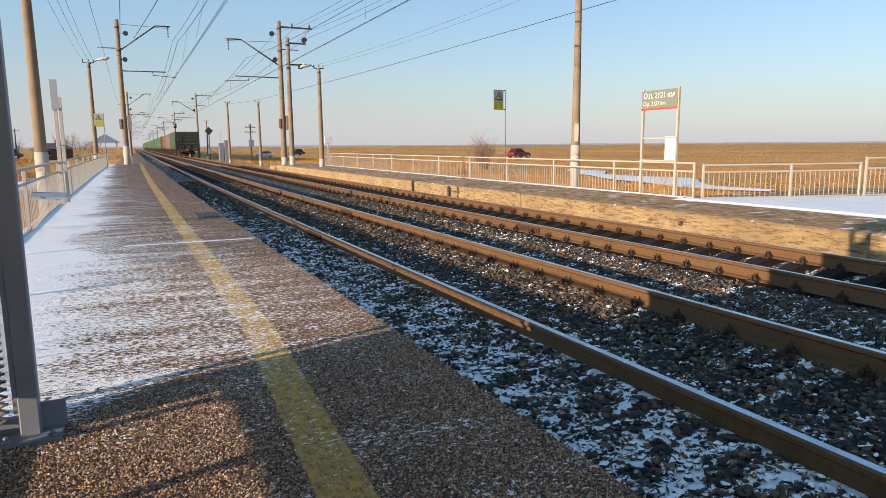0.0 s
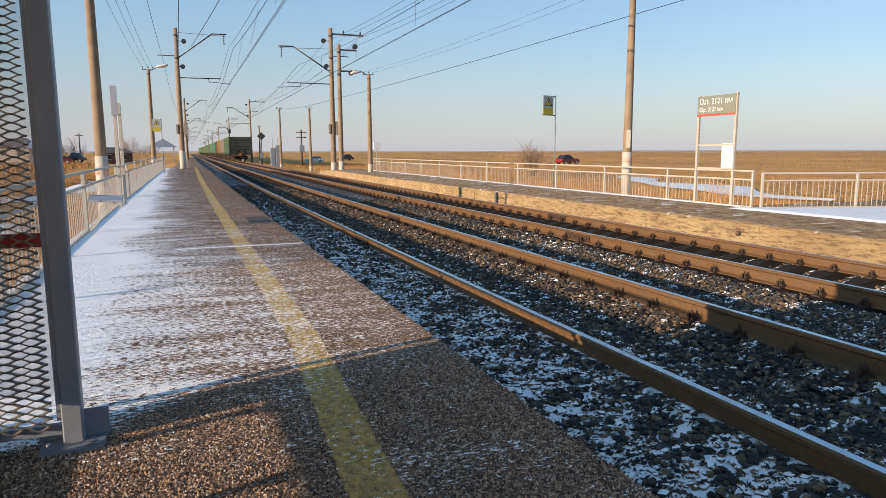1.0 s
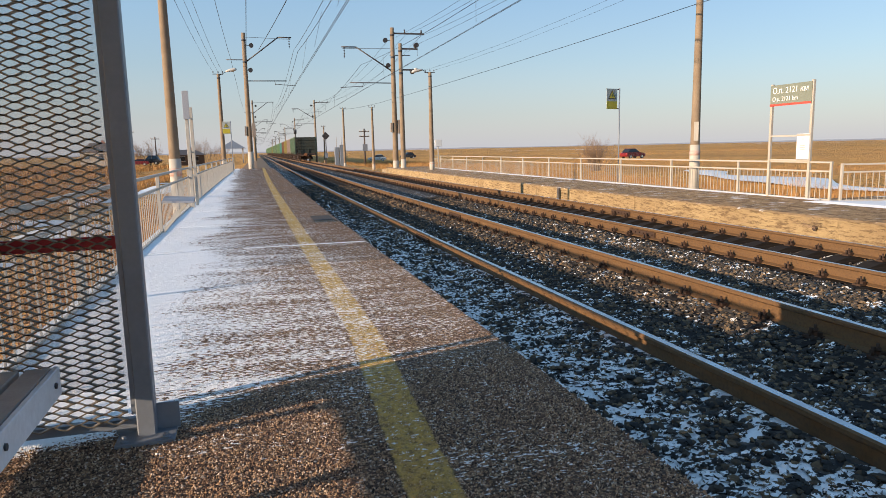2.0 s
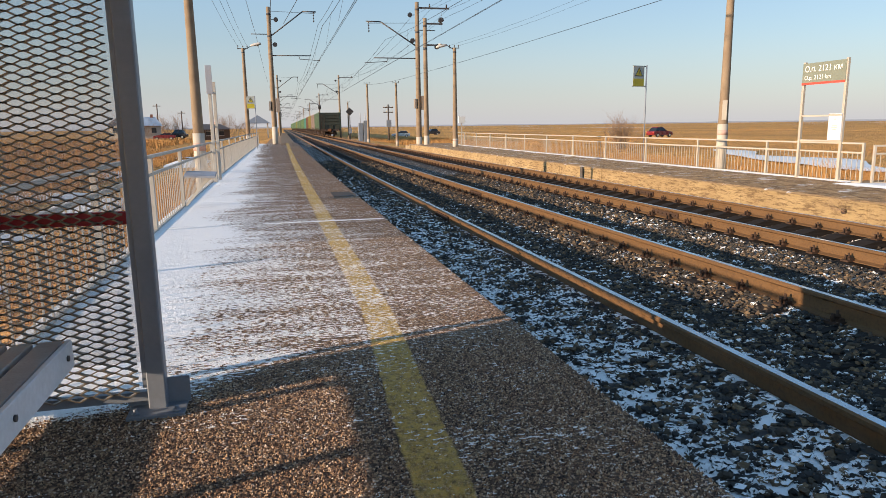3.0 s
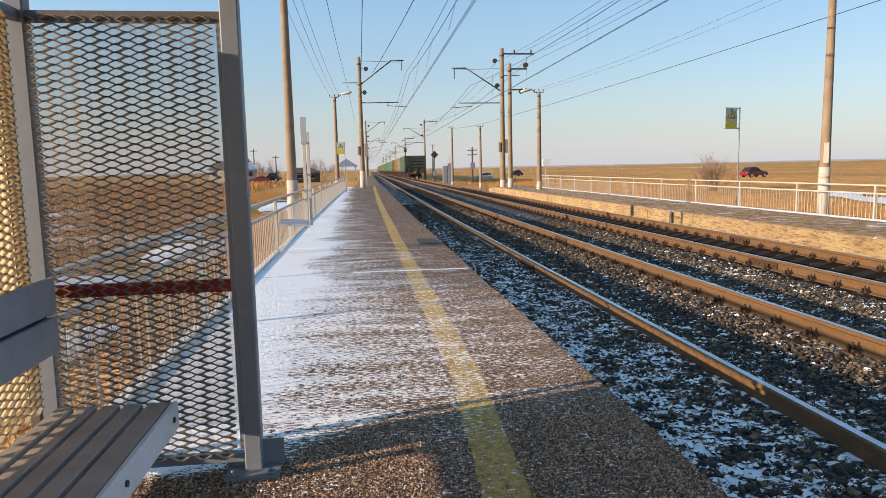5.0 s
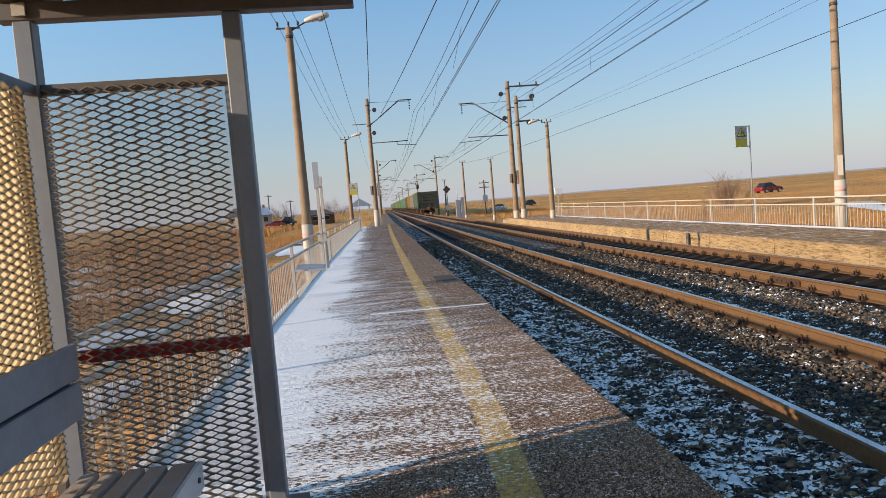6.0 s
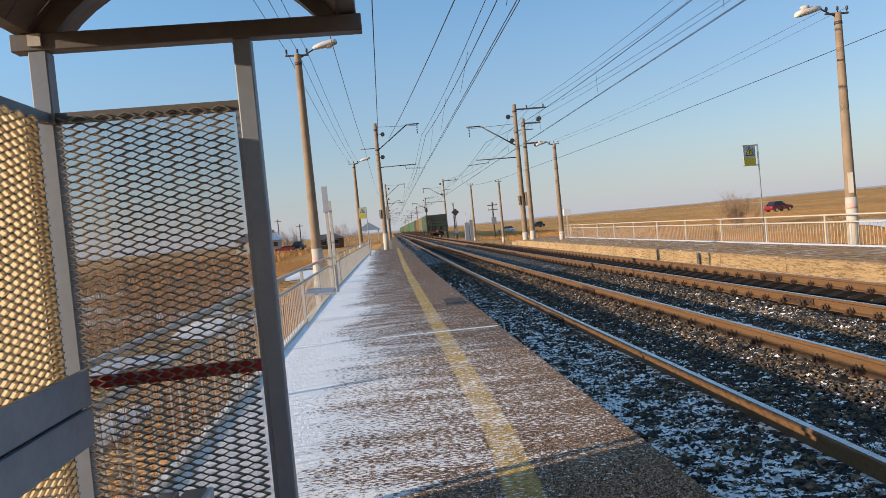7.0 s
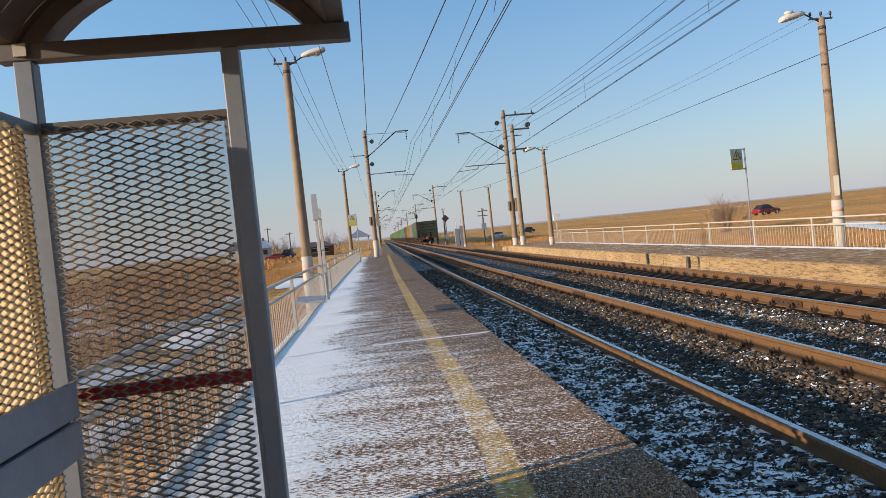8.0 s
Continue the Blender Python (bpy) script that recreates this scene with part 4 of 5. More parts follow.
def bench():
    b = thing("bench", "weathered slatted wooden bench with pale grey painted boards", "bench")
    x, w = -1.395, 0.068
    for k in range(5):
        bm = B()
        x1 = x + (w if k < 4 else 0.089)
        box(bm, x, x1, -0.55, 2.93, 0.325, 0.357)
        part("slat", bm, M_WOOD, b, "", 0.004)
        x = x1 + 0.021
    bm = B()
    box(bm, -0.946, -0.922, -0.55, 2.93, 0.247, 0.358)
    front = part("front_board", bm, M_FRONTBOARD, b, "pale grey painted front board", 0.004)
    for y in (2.85, 2.3, 1.5, 0.7):
        bm = B()
        tube(bm, (-0.9215, y, 0.307), (-0.915, y, 0.307), 0.012, n=8)
        part("bolt", bm, M_STEEL, front)
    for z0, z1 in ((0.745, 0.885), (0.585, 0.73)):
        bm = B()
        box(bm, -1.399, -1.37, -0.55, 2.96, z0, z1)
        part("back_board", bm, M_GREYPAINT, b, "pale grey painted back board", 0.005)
    # strip added to keep the gap between the back boards dark
    bm = B()
    box(bm, -1.4055, -1.4, -0.55, 2.94, 0.715, 0.76)
    part("gap_strip", bm, M_STEEL, b, "dark strip added to darken the gap between boards")
    for y in (-0.04, 0.64, 1.32, 2.0, 2.68):
        bm = B()
        beam(bm, (-1.40, y, 0.31), (-0.948, y, 0.31), 0.04, 0.028)
        part("bracket", bm, M_GALV, b)
        bm = B()
        box(bm, -1.425, -1.4085, y - 0.025, y + 0.025, 0.0, 0.34)
        part("upright", bm, M_GALV, b)


bench()


def side_table():
    """A small tilted board on a slanting leg, fixed to the railing."""
    t = thing("fence_seat", "small pale grey tilted plank seat fixed to the platform railing", "seat")
    for k in range(2):
        bm = B()
        m = pose(-1.19, 10.8, 0.49, 7, 3, 0)
        box(bm, -0.22, 0.22, -0.19 + 0.195 * k, -0.19 + 0.195 * k + 0.185, -0.014, 0.014, m)
        part("plank", bm, M_GREYPAINT, t, "", 0.003)
    bm = B()
    beam(bm, (-1.44, 10.9, 0.02), (-1.08, 10.88, 0.44), 0.04, 0.04)
    part("strut", bm, M_FENCE, t)
    bm = B()
    beam(bm, (-1.47, 10.9, 0.44), (-1.0, 10.9, 0.465), 0.035, 0.03)
    part("bearer", bm, M_FENCE, t)

side_table()


def notice_board():
    n = thing("notice_board", "narrow grey notice board on two posts by the railing", "notice board")
    for x, y, h in ((-1.37, 15.7, 2.45), (-1.33, 16.4, 2.2)):
        bm = B()
        box(bm, x - 0.035, x + 0.035, y - 0.035, y + 0.035, -0.1, h)
        part("post", bm, M_FENCE, n, "", 0.004)
    bm = B()
    box(bm, -1.43, -1.30, 15.64, 15.66, 1.9, 2.5)
    part("panel", bm, M_GREYPAINT, n, "", 0.003)
    for z in (1.2, 1.95):
        bm = B()
        beam(bm, (-1.37, 15.74, z), (-1.33, 16.36, z), 0.03, 0.03)
        part("rail", bm, M_FENCE, n)

notice_board()


# ---- poles ----
def lamp_head(bm, m):
    """A flat street-lamp head along +x."""
    prof = [(0.0, 0.04, 0.035), (0.05, 0.085, 0.075), (0.25, 0.13, 0.11), (0.55, 0.15, 0.115), (0.66, 0.14, 0.09), (0.7, 0.09, 0.05)]
    last = None
    for x, w, h in prof:
        cur = [bm.verts.new(m @ Vector((x, math.cos(a) * w, math.sin(a) * h * (1.0 if math.sin(a) > 0 else 0.6)))) for a in [k * math.tau / 10 for k in range(10)]]
        if last:
            for k in range(10):
                bm.faces.new((last[k], last[(k + 1) % 10], cur[(k + 1) % 10], cur[k])).smooth = True
        else:
            bm.faces.new(cur[::-1])
        last = cur
    bm.faces.new(last)


def lamp_pole(x, y, z, top, side, r=0.15, lamp=True, white=1.15, label="round concrete lamp pole with a whitewashed foot", extra=None):
    p = thing("lamp_pole", label, "lamp pole", pose(x, y, z, 0, 0.0, 0), group="lamp poles")
    h = top - z
    bm = B()
    lathe(bm, [(r, -0.6), (r * 0.98, 0.5), (r * 0.8, h * 0.5), (r * 0.62, h - 0.12), (r * 0.62, h)], 14)
    part("shaft", bm, M_POLE, p)
    if white:
        bm = B()
        lathe(bm, [(r * 1.02, -0.05), (r * 1.015, white * 0.6), (r * 0.985, white)], 14)
        part("painted_foot", bm, [M_WHITE], p, "white limewashed foot")
        bm = B()
        lathe(bm, [(r * 1.02, white * 0.78), (r * 1.015, white * 0.88)], 14)
        part("painted_ring", bm, M_PALERED, p, "faded red ring")
    bm = B()
    lathe(bm, [(r * 0.68, h - 0.3), (r * 0.68, h - 0.22)], 12)
    part("collar", bm, M_STEEL, p)
    bm = B()
    box(bm, -0.34, 0.3, -0.025, 0.025, h - 0.04, h + 0.0)
    cross = part("crossbar", bm, M_STEEL, p)
    for q in (-0.3, 0.0, 0.26):
        bm = B()
        lathe(bm, [(0.012, -0.05), (0.012, 0.03), (0.034, 0.035), (0.03, 0.07), (0.036, 0.09), (0.02, 0.13)], 8, (q, 0, h + 0.03))
        part("insulator", bm, M_STEEL, cross)
    if lamp:
        bm = B()
        tube(bm, (side * 0.05, 0, h - 0.1), (side * 0.5, 0, h + 0.14), 0.02, n=8)
        arm = part("arm", bm, M_STEEL, p)
        bm = B()
        lamp_head(bm, pose(side * 0.44, 0, h + 0.14, 0, -12 if side > 0 else 12, 0 if side > 0 else 180))
        head = part("lamp_head", bm, M_LAMP, arm, "pale grey lamp head")
        bm = B()
        lathe(bm, [(0.08, -0.045), (0.115, 0.0), (0.11, 0.03)], 12, (side * 0.88, 0, h + 0.18))
        part("glass_cover", bm, M_LENS, head, "milky glass cover")
    if extra:
        bm = B()
        box(bm, -r * 1.0, -r * 0.86, -0.06, 0.06, extra, extra + 0.52, pose(0, 0, 0, 0, 0, 62))
        part("notice", bm, M_WHITE, p, "white paper notice")
    return p


lamp_pole(-2.01, 19.2, Z_LEFT, 6.49, 1, 0.155, white=2.1)
lamp_pole(-1.57, 45.0, -0.8, 6.08, 1, 0.15, white=1.5)
lamp_pole(11.95, 16.35, Z_FAR - 0.1, 5.85, -1, 0.14, white=1.34, extra=1.45)
lamp_pole(10.83, 40.3, Z_FAR - 0.1, 5.78, -1, 0.16, white=0.6)
lamp_pole(11.7, 65, -0.7, 5.3, -1, 0.15, False, 0.5, "round concrete pole with a whitewashed foot beyond the platform")
lamp_pole(10.3, 75, -0.7, 5.8, -1, 0.15, False, 0.5, "round concrete pole with a whitewashed foot beyond the platform")
lamp_pole(12.2, 112, -0.8, 5.2, -1, 0.15, False, 0, "far weathered concrete pole beside the line")


def insulators(bm, p, q, n=4, r=0.055):
    """A string of discs from p to q."""
    p, q = Vector(p), Vector(q)
    for k in range(n):
        a = p.lerp(q, (k + 0.15) / n)
        b = p.lerp(q, (k + 0.6) / n)
        tube(bm, a, b, r, r * 0.7, 8)
    tube(bm, p, q, 0.012, n=5)


def mast(x, y, z, top, side, bracket, r=0.2, white=1.7, feeder=False, box_z=None, label="tall concrete catenary mast with steel brackets"):
    """A catenary mast whose bracket reaches to side (+1: +x)."""
    m = thing("catenary_mast", label, "catenary mast", pose(x, y, z), group="catenary masts")
    h = top - z
    bm = B()
    lathe(bm, [(r, -0.6), (r * 0.97, 0.6), (r * 0.82, h * 0.5), (r * 0.66, h)], 14)
    part("shaft", bm, M_POLE, m)
    if white:
        bm = B()
        lathe(bm, [(r * 1.02, 0.0), (r * 0.99, white)], 14)
        part("painted_foot", bm, M_WHITE, m, "white limewashed foot")
    for q in (0.5, 2.0, 3.2):
        bm = B()
        lathe(bm, [(r * 0.76, h - q - 0.06), (r * 0.76, h - q + 0.06)], 12)
        part("clamp_band", bm, M_STEEL, m)
    if bracket:
        foot, reach, head, reg = bracket
        bm = B()
        tube(bm, (side * r * 0.6, 0, h - foot), (side * reach * 0.72, 0, h - head), 0.045, n=6)
        tube(bm, (side * reach * 0.72, 0, h - head), (side * reach, 0, h - head), 0.045, n=6)
        arm = part("bracket", bm, M_STEEL, m)
        bm = B()
        tube(bm, (side * r * 0.5, 0, h - head - 0.03), (side * reach * 0.98, 0, h - head - 0.12), 0.014, n=5)
        part("stay_rod", bm, M_STEEL, arm)
        bm = B()
        insulators(bm, (side * reach * 0.95, 0, h - head), (side * reach * 0.95, 0, h - head - 0.75))
        part("insulator", bm, M_INSUL, arm)
        bm = B()
        tube(bm, (side * r * 0.6, 0, h - reg), (side * reach * 0.86, 0, h - reg + 0.02), 0.035, n=6)
        tube(bm, (side * reach * 0.6, 0, h - reg - 0.02), (side * reach * 0.62, 0, h - reg - 0.28), 0.02, n=5)
        tube(bm, (side * reach * 0.62, 0, h - reg - 0.22), (side * reach * 1.05, 0, h - reg - 0.32), 0.022, n=5)
        part("registration_arm", bm, M_STEEL, m)
        for q, d in ((0.85, 0.5), (2.55, 0.35)):
            bm = B()
            tube(bm, (side * d, -0.08, h - q), (side * d, 0.08, h - q), 0.16, n=10)
            tube(bm, (side * 0.1, 0, h - q), (side * d, 0, h - q), 0.02, n=5)
            part("insulator", bm, M_INSUL, m)
        bm = B()
        tube(bm, (-side * 1.25, 0, h - 1.85), (side * 0.2, 0, h - 1.85), 0.03, n=6)
        part("rear_arm", bm, M_STEEL, m)
    if feeder:
        bm = B()
        box(bm, 0.0, 2.3, -0.05, 0.05, h - 0.42, h - 0.32)
        fe = part("feeder_arm", bm, M_STEEL, m)
        for q in (0.9, 2.1):
            bm = B()
            lathe(bm, [(0.02, 0), (0.06, 0.05), (0.05, 0.12), (0.06, 0.16), (0.03, 0.24)], 8, (q, 0, h - 0.33))
            part("insulator", bm, M_INSUL, fe)
    if box_z:
        bm = B()
        box(bm, r * 0.95, r * 0.95 + 0.26, -0.2, 0.16, box_z - z, box_z - z + 0.95)
        part("switch_box", bm, M_BOX, m, "weathered brown-grey switch box", 0.01)
        bm = B()
        box(bm, -r - 0.1, -r * 0.9, -0.2, 0.16, box_z - z + 0.1, box_z - z + 0.75)
        part("plate", bm, M_BOX, m)
    return m


LEFT_MAST = (1.95, 3.3, 0.25, 3.3)
RIGHT_MAST = (2.9, 3.55, 1.35, 3.75)
mast(0.11, 50.7, -0.45, 9.53, 1, LEFT_MAST, box_z=2.3, label="tall concrete catenary mast with brackets at the platform end")
mast(10.05, 47.2, -0.5, 9.55, -1, RIGHT_MAST, 0.21, 0.9, True, 2.3)
plain_mast = mast(10.37, 46.2, -0.5, 8.35, 1, None, 0.19, 1.0, label="plain concrete mast standing beside the taller mast")
for y in (111.0, 170.0, 230.0, 292.0, 355.0, 420.0):
    mast(-0.2 + bend(y), y, -0.8, 9.3, 1, LEFT_MAST, 0.18, 0, label="far concrete catenary mast along the line")
    mast(9.4 + bend(y), y, -0.8, 9.35, -1, RIGHT_MAST, 0.18, 0, True, label="far concrete catenary mast along the line")

for z, end, off in ((8.0, 11.6, 0.25), (6.6, 11.3, -0.1)):
    bm = B()
    box(bm, 0.1, end - 10.37, -0.05, 0.05, z + 0.45, z + 0.55)
    arm = part("arm", bm, M_STEEL, plain_mast)
    bm = B()
    tube(bm, (end - 10.47, -0.15, z + 0.5 + off), (end - 10.47, 0.15, z + 0.5 + off), 0.17, n=10)
    part("insulator", bm, M_INSUL, arm)


# ---- overhead wires ----
def wire(points, sag=0.0, r=0.011, name="overhead_wire", label="thin dark overhead wire above the tracks", group="overhead wires"):
    path = [Vector(points[0])]
    for p, q in zip(points, points[1:]):
        p, q = Vector(p), Vector(q)
        n = max(1, min(14, int((q - p).length / 5)))
        for k in range(1, n + 1):
            t = k / n
            path.append(p.lerp(q, t) - Vector((0, 0, sag * 4 * t * (1 - t))))
    bm = B()
    last = None
    for i, c in enumerate(path):
        d = (path[min(i + 1, len(path) - 1)] - path[max(i - 1, 0)]).normalized()
        a = d.cross(Vector((0.31, 0.13, 0.94))).normalized()
        b = d.cross(a)
        cur = [bm.verts.new(c + (a * math.cos(k * math.tau / 4) + b * math.sin(k * math.tau / 4)) * r) for k in range(4)]
        if last:
            for k in range(4):
                bm.faces.new((last[k], last[(k + 1) % 4], cur[(k + 1) % 4], cur[k])).smooth = True
        last = cur
    return single(name, bm, M_WIRE, label, "wire", group)


SPANS = [-12.0, 49.0, 111.0, 170.0, 230.0, 292.0, 355.0, 420.0]
for axis, low, high, sag in ((3.25, 5.85, 8.1, 0.9), (7.65, 5.5, 7.25, 1.0)):
    stag = [0.2 if i % 2 else -0.2 for i in range(len(SPANS))]
    side = -0.38 if axis < 5 else 0.0
    stag = [0.35 * s + side for s in stag]
    wire([(axis + s + bend(y), y, low) for s, y in zip(stag, SPANS)], 0.02, label="thin dark contact wire above the track")
    wire([(axis + s + 0.07 + bend(y), y, low + 0.01) for s, y in zip(stag, SPANS)], 0.02, label="thin dark contact wire above the track")
    wire([(axis + bend(y), y, high) for y in SPANS], sag, 0.014, label="thin dark carrier wire sagging above the track")
    for ya, yb in zip(SPANS[:4], SPANS[1:5]):
        for k in range(1, 7):
            t = k / 7
            y = ya + (yb - ya) * t
            z1 = high - sag * 4 * t * (1 - t)
            wire([(axis + side + bend(y), y, low), (axis + bend(y), y, z1)], 0, 0.007, "dropper", "short vertical dropper wire between two overhead wires", "droppers")
wire([(2.95 + bend(y), y, 8.15) for y in SPANS[:4]], 0.9, 0.011, label="thin dark carrier wire sagging above the track")
wire([(4.1, -12, 8.4), (1.1, 50.7, 8.4)], 0.55, 0.017, label="thin dark carrier wire running to a mast")
wire([(0.15, -12, 7.9), (0.2, 50.5, 7.5)], 0.35, 0.016, label="thin dark wire running to a mast")
for dx, z in ((10.95, 9.35), (12.15, 9.35), (9.6, 8.9)):
    wire([(dx + bend(y), y, z) for y in SPANS], 1.0, 0.011, label="thin dark feeder wire on the mast arms")
wire([(-1.25 + bend(y), y, 7.45) for y in SPANS], 0.8, 0.011, label="thin dark feeder wire behind the masts")
wire([(11.55, -12, 8.4), (11.55, 46.1, 8.3), (11.9, 111, 8.6)], 0.7)
for dx in (-0.3, 0.0, 0.26):
    wire([(-2.3 + dx, -9, 6.4), (-2.01 + dx, 19.2, 6.61), (-1.57 + dx, 45.0, 6.20)], 0.25, 0.008, label="thin dark lighting cable between lamp poles")
wire([(14.2, 4.0, 5.65), (10.1, 47.0, 4.75), (10.3, 75, 5.7)], 0.15, 0.011, label="thin dark cable crossing beside the far platform")
for dx in (-0.3, 0.26):
    wire([(11.95 + dx, 16.35, 5.97), (10.83 + dx, 40.3, 5.9)], 0.2, 0.005, label="thin dark lighting cable between lamp poles")


# ---- freight train ----
def wheel_mesh():
    bm = B()
    ring = [(0.02, -0.07), (0.12, -0.07), (0.13, -0.03), (0.36, -0.02), (0.40, -0.06), (0.47, -0.065), (0.475, 0.03), (0.51, 0.04), (0.51, 0.065), (0.40, 0.065), (0.36, 0.02), (0.13, 0.03), (0.12, 0.08), (0.02, 0.08)]
    n = 20
    last = None
    for k in range(n + 1):
        a = k % n * math.tau / n
        cur = [bm.verts.new((x, r * math.cos(a), r * math.sin(a))) for r, x in ring] if k < n else first
        if k == 0:
            first = cur
        if last:
            for j in range(len(ring) - 1):
                bm.faces.new((last[j], cur[j], cur[j + 1], last[j + 1]))
        last = cur
    return mesh_of(bm, M_UNDER)


WHEEL = wheel_mesh()


def gondola(paint, label):
    """An open-top freight wagon: its near end at y = 0, rails at z = 0."""
    w = thing("gondola_wagon", label, "freight wagon", group="wagons of the train")
    L, H0, H1, W = 12.8, 1.25, 3.78, 1.56
    y0 = 0.55
    bm = B()
    box(bm, -W + 0.03, W - 0.03, y0, y0 + L, H0 - 0.05, H0 + 0.06)
    part("floor", bm, M_UNDER, w)
    for s in (-1, 1):
        bm = B()
        box(bm, s * W - 0.03, s * W + 0.03, y0, y0 + L, H0, H1 - 0.1)
        part("side_wall", bm, paint, w)
    for s in (-1, 1):
        bm = B()
        box(bm, s * (W + 0.02) - 0.07, s * (W + 0.02) + 0.07, y0 - 0.02, y0 + L + 0.02, H1 - 0.13, H1)
        part("top_rail", bm, paint, w)
        for k in range(8):
            yy = y0 + 0.06 + k * (L - 0.12) / 7
            bm = B()
            box(bm, s * (W + 0.095) - 0.06, s * (W + 0.095) + 0.06, yy - 0.07, yy + 0.07, H0 - 0.1, H1 - 0.131)
            part("rib", bm, paint, w)
        for k in range(14):
            yy = y0 + 0.5 + k * (L - 1.0) / 13
            bm = B()
            beam(bm, (s * (W + 0.07), yy, H0 + 0.18), (s * (W + 0.1), yy, H0 - 0.22), 0.12, 0.07, up=(0, 1, 0))
            part("hatch_latch", bm, M_UNDER, w)
        bm = B()
        box(bm, s * (W + 0.033) - 0.004, s * (W + 0.033) + 0.004, y0 + 3.4, y0 + 4.6, 2.2, 2.75)
        part("stencil_block", bm, M_WHITE, w, "faded white stencilled marking")
        bm = B()
        box(bm, s * (W + 0.033) - 0.004, s * (W + 0.033) + 0.004, y0 + 1.9, y0 + 2.5, 1.6, 2.5)
        part("stencil_block", bm, M_WHITE, w, "faded white stencilled marking")
    for yy, d in ((y0, -1), (y0 + L, 1)):
        bm = B()
        box(bm, -W + 0.03, W - 0.03, yy - 0.03, yy + 0.03, H0, H1 - 0.05)
        end = part("end_wall", bm, M_ENDWALL, w, "dirty end wall, darkened to paint in its shade")
        for z in (1.95, 2.45, 2.95, 3.35):
            bm = B()
            box(bm, -W + 0.05, W - 0.05, yy + d * 0.03 - 0.05 + d * 0.05, yy + d * 0.03 + 0.05 + d * 0.05, z - 0.1, z + 0.1)
            part("end_beam", bm, M_ENDWALL, end, "", 0.015)
        for x in (-W + 0.06, W - 0.06, -0.45, 0.45):
            bm = B()
            box(bm, x - 0.07, x + 0.07, yy + d * 0.04, yy + d * 0.12, H0 - 0.2, 1.84 if abs(x) < 1 else H1 - 0.1)
            part("end_post", bm, M_ENDWALL, end)
        bm = B()
        for x in (-W + 0.3, -W + 0.75):
            tube(bm, (x, yy + d * 0.2, 1.2), (x, yy + d * 0.2, H1 - 0.1), 0.018, n=6)
        for k in range(8):
            z = 1.35 + 0.3 * k
            tube(bm, (-W + 0.3, yy + d * 0.2, z), (-W + 0.75, yy + d * 0.2, z), 0.014, n=6)
        part("ladder", bm, M_UNDER, end)
        bm = B()
        box(bm, -W, W, yy - 0.12, yy + 0.12, H0 - 0.32, H0 - 0.05)
        part("buffer_beam", bm, M_UNDER, w)
        bm = B()
        box(bm, -0.14, 0.14, yy + d * 0.1, yy + d * 0.45, 0.92, 1.2)
        box(bm, -0.22, 0.2, yy + d * 0.4, yy + d * 0.56, 0.84, 1.26)
        part("coupler", bm, M_RUSTY, w, "rusty coupler", 0.02)
        bm = B()
        last = None
        for k in range(7):
            t = k / 6
            p = Vector((0.35 + 0.12 * t, yy + d * (0.12 + 0.3 * t), 1.05 - 0.5 * math.sin(t * 2.2)))
            if last:
                tube(bm, last, p, 0.03, n=6)
            last = p
        part("brake_hose", bm, M_UNDER, w)
    bm = B()
    box(bm, -0.25, 0.25, y0 - 0.02, y0 + L, 0.85, 1.19)
    box(bm, -0.9, -0.6, y0 + 5.6, y0 + 7.2, 0.55, 0.95)
    part("centre_sill", bm, M_UNDER, w)
    for yy in (y0 + 2.1, y0 + L - 2.1):
        bm = B()
        box(bm, -0.92, 0.92, yy - 0.22, yy + 0.22, 0.45, 0.84)
        bogie = part("bogie", bm, M_UNDER, w, "dark greasy bogie frame")
        for s in (-1, 1):
            bm = B()
            beam(bm, (s * 1.02, yy - 1.25, 0.62), (s * 1.02, yy - 0.45, 0.78), 0.18, 0.22)
            beam(bm, (s * 1.02, yy + 1.25, 0.62), (s * 1.02, yy + 0.45, 0.78), 0.18, 0.22)
            box(bm, s * 1.02 - 0.1, s * 1.02 + 0.1, yy - 0.5, yy + 0.5, 0.35, 0.86)
            for q in (-0.925, 0.925):
                box(bm, s * 1.04 - 0.11, s * 1.04 + 0.11, yy + q - 0.16, yy + q + 0.16, 0.3, 0.64)
            part("side_frame", bm, M_UNDER, bogie)
        for q in (-0.925, 0.925):
            for s in (-1, 1):
                o = new("wheel", WHEEL)
                o.parent, o.matrix_basis = bogie, pose(s * 0.79, yy + q, 0.475, 0, 0, 0 if s < 0 else 180)
            bm = B()
            tube(bm, (-0.8, yy + q, 0.475), (0.8, yy + q, 0.475), 0.08, n=10)
            part("axle", bm, M_UNDER, bogie)
    return w


TRAIN_Y, PITCH = 106.4, 13.92
AXIS2 = (X_RAIL[2] + X_RAIL[3]) / 2
paints = [("green", M_GREEN), ("greyish pink", M_PINK), ("olive yellow", M_OLIVE), ("brown", M_BROWN), ("turquoise", M_TEAL), ("bright green", M_GREEN2)]
order = [0, 1, 2, 3, 4, 5, 5, 0, 5, 0, 5, 2, 0, 5, 0, 5, 0, 5, 0, 5, 5, 0, 5, 0]
made = {}
for i, k in enumerate(order):
    y = TRAIN_Y + i * PITCH
    m = pose(AXIS2 + bend(y), y, Z_RAIL2, 0, 0, -math.degrees(math.atan(Y_STRAIGHT / R_TRACK)))
    if k in made:
        copy_thing(made[k], m)
    else:
        made[k] = gondola(paints[k][1], f"dirty {paints[k][0]} open-top freight wagon of a long train")
        made[k].matrix_basis = m


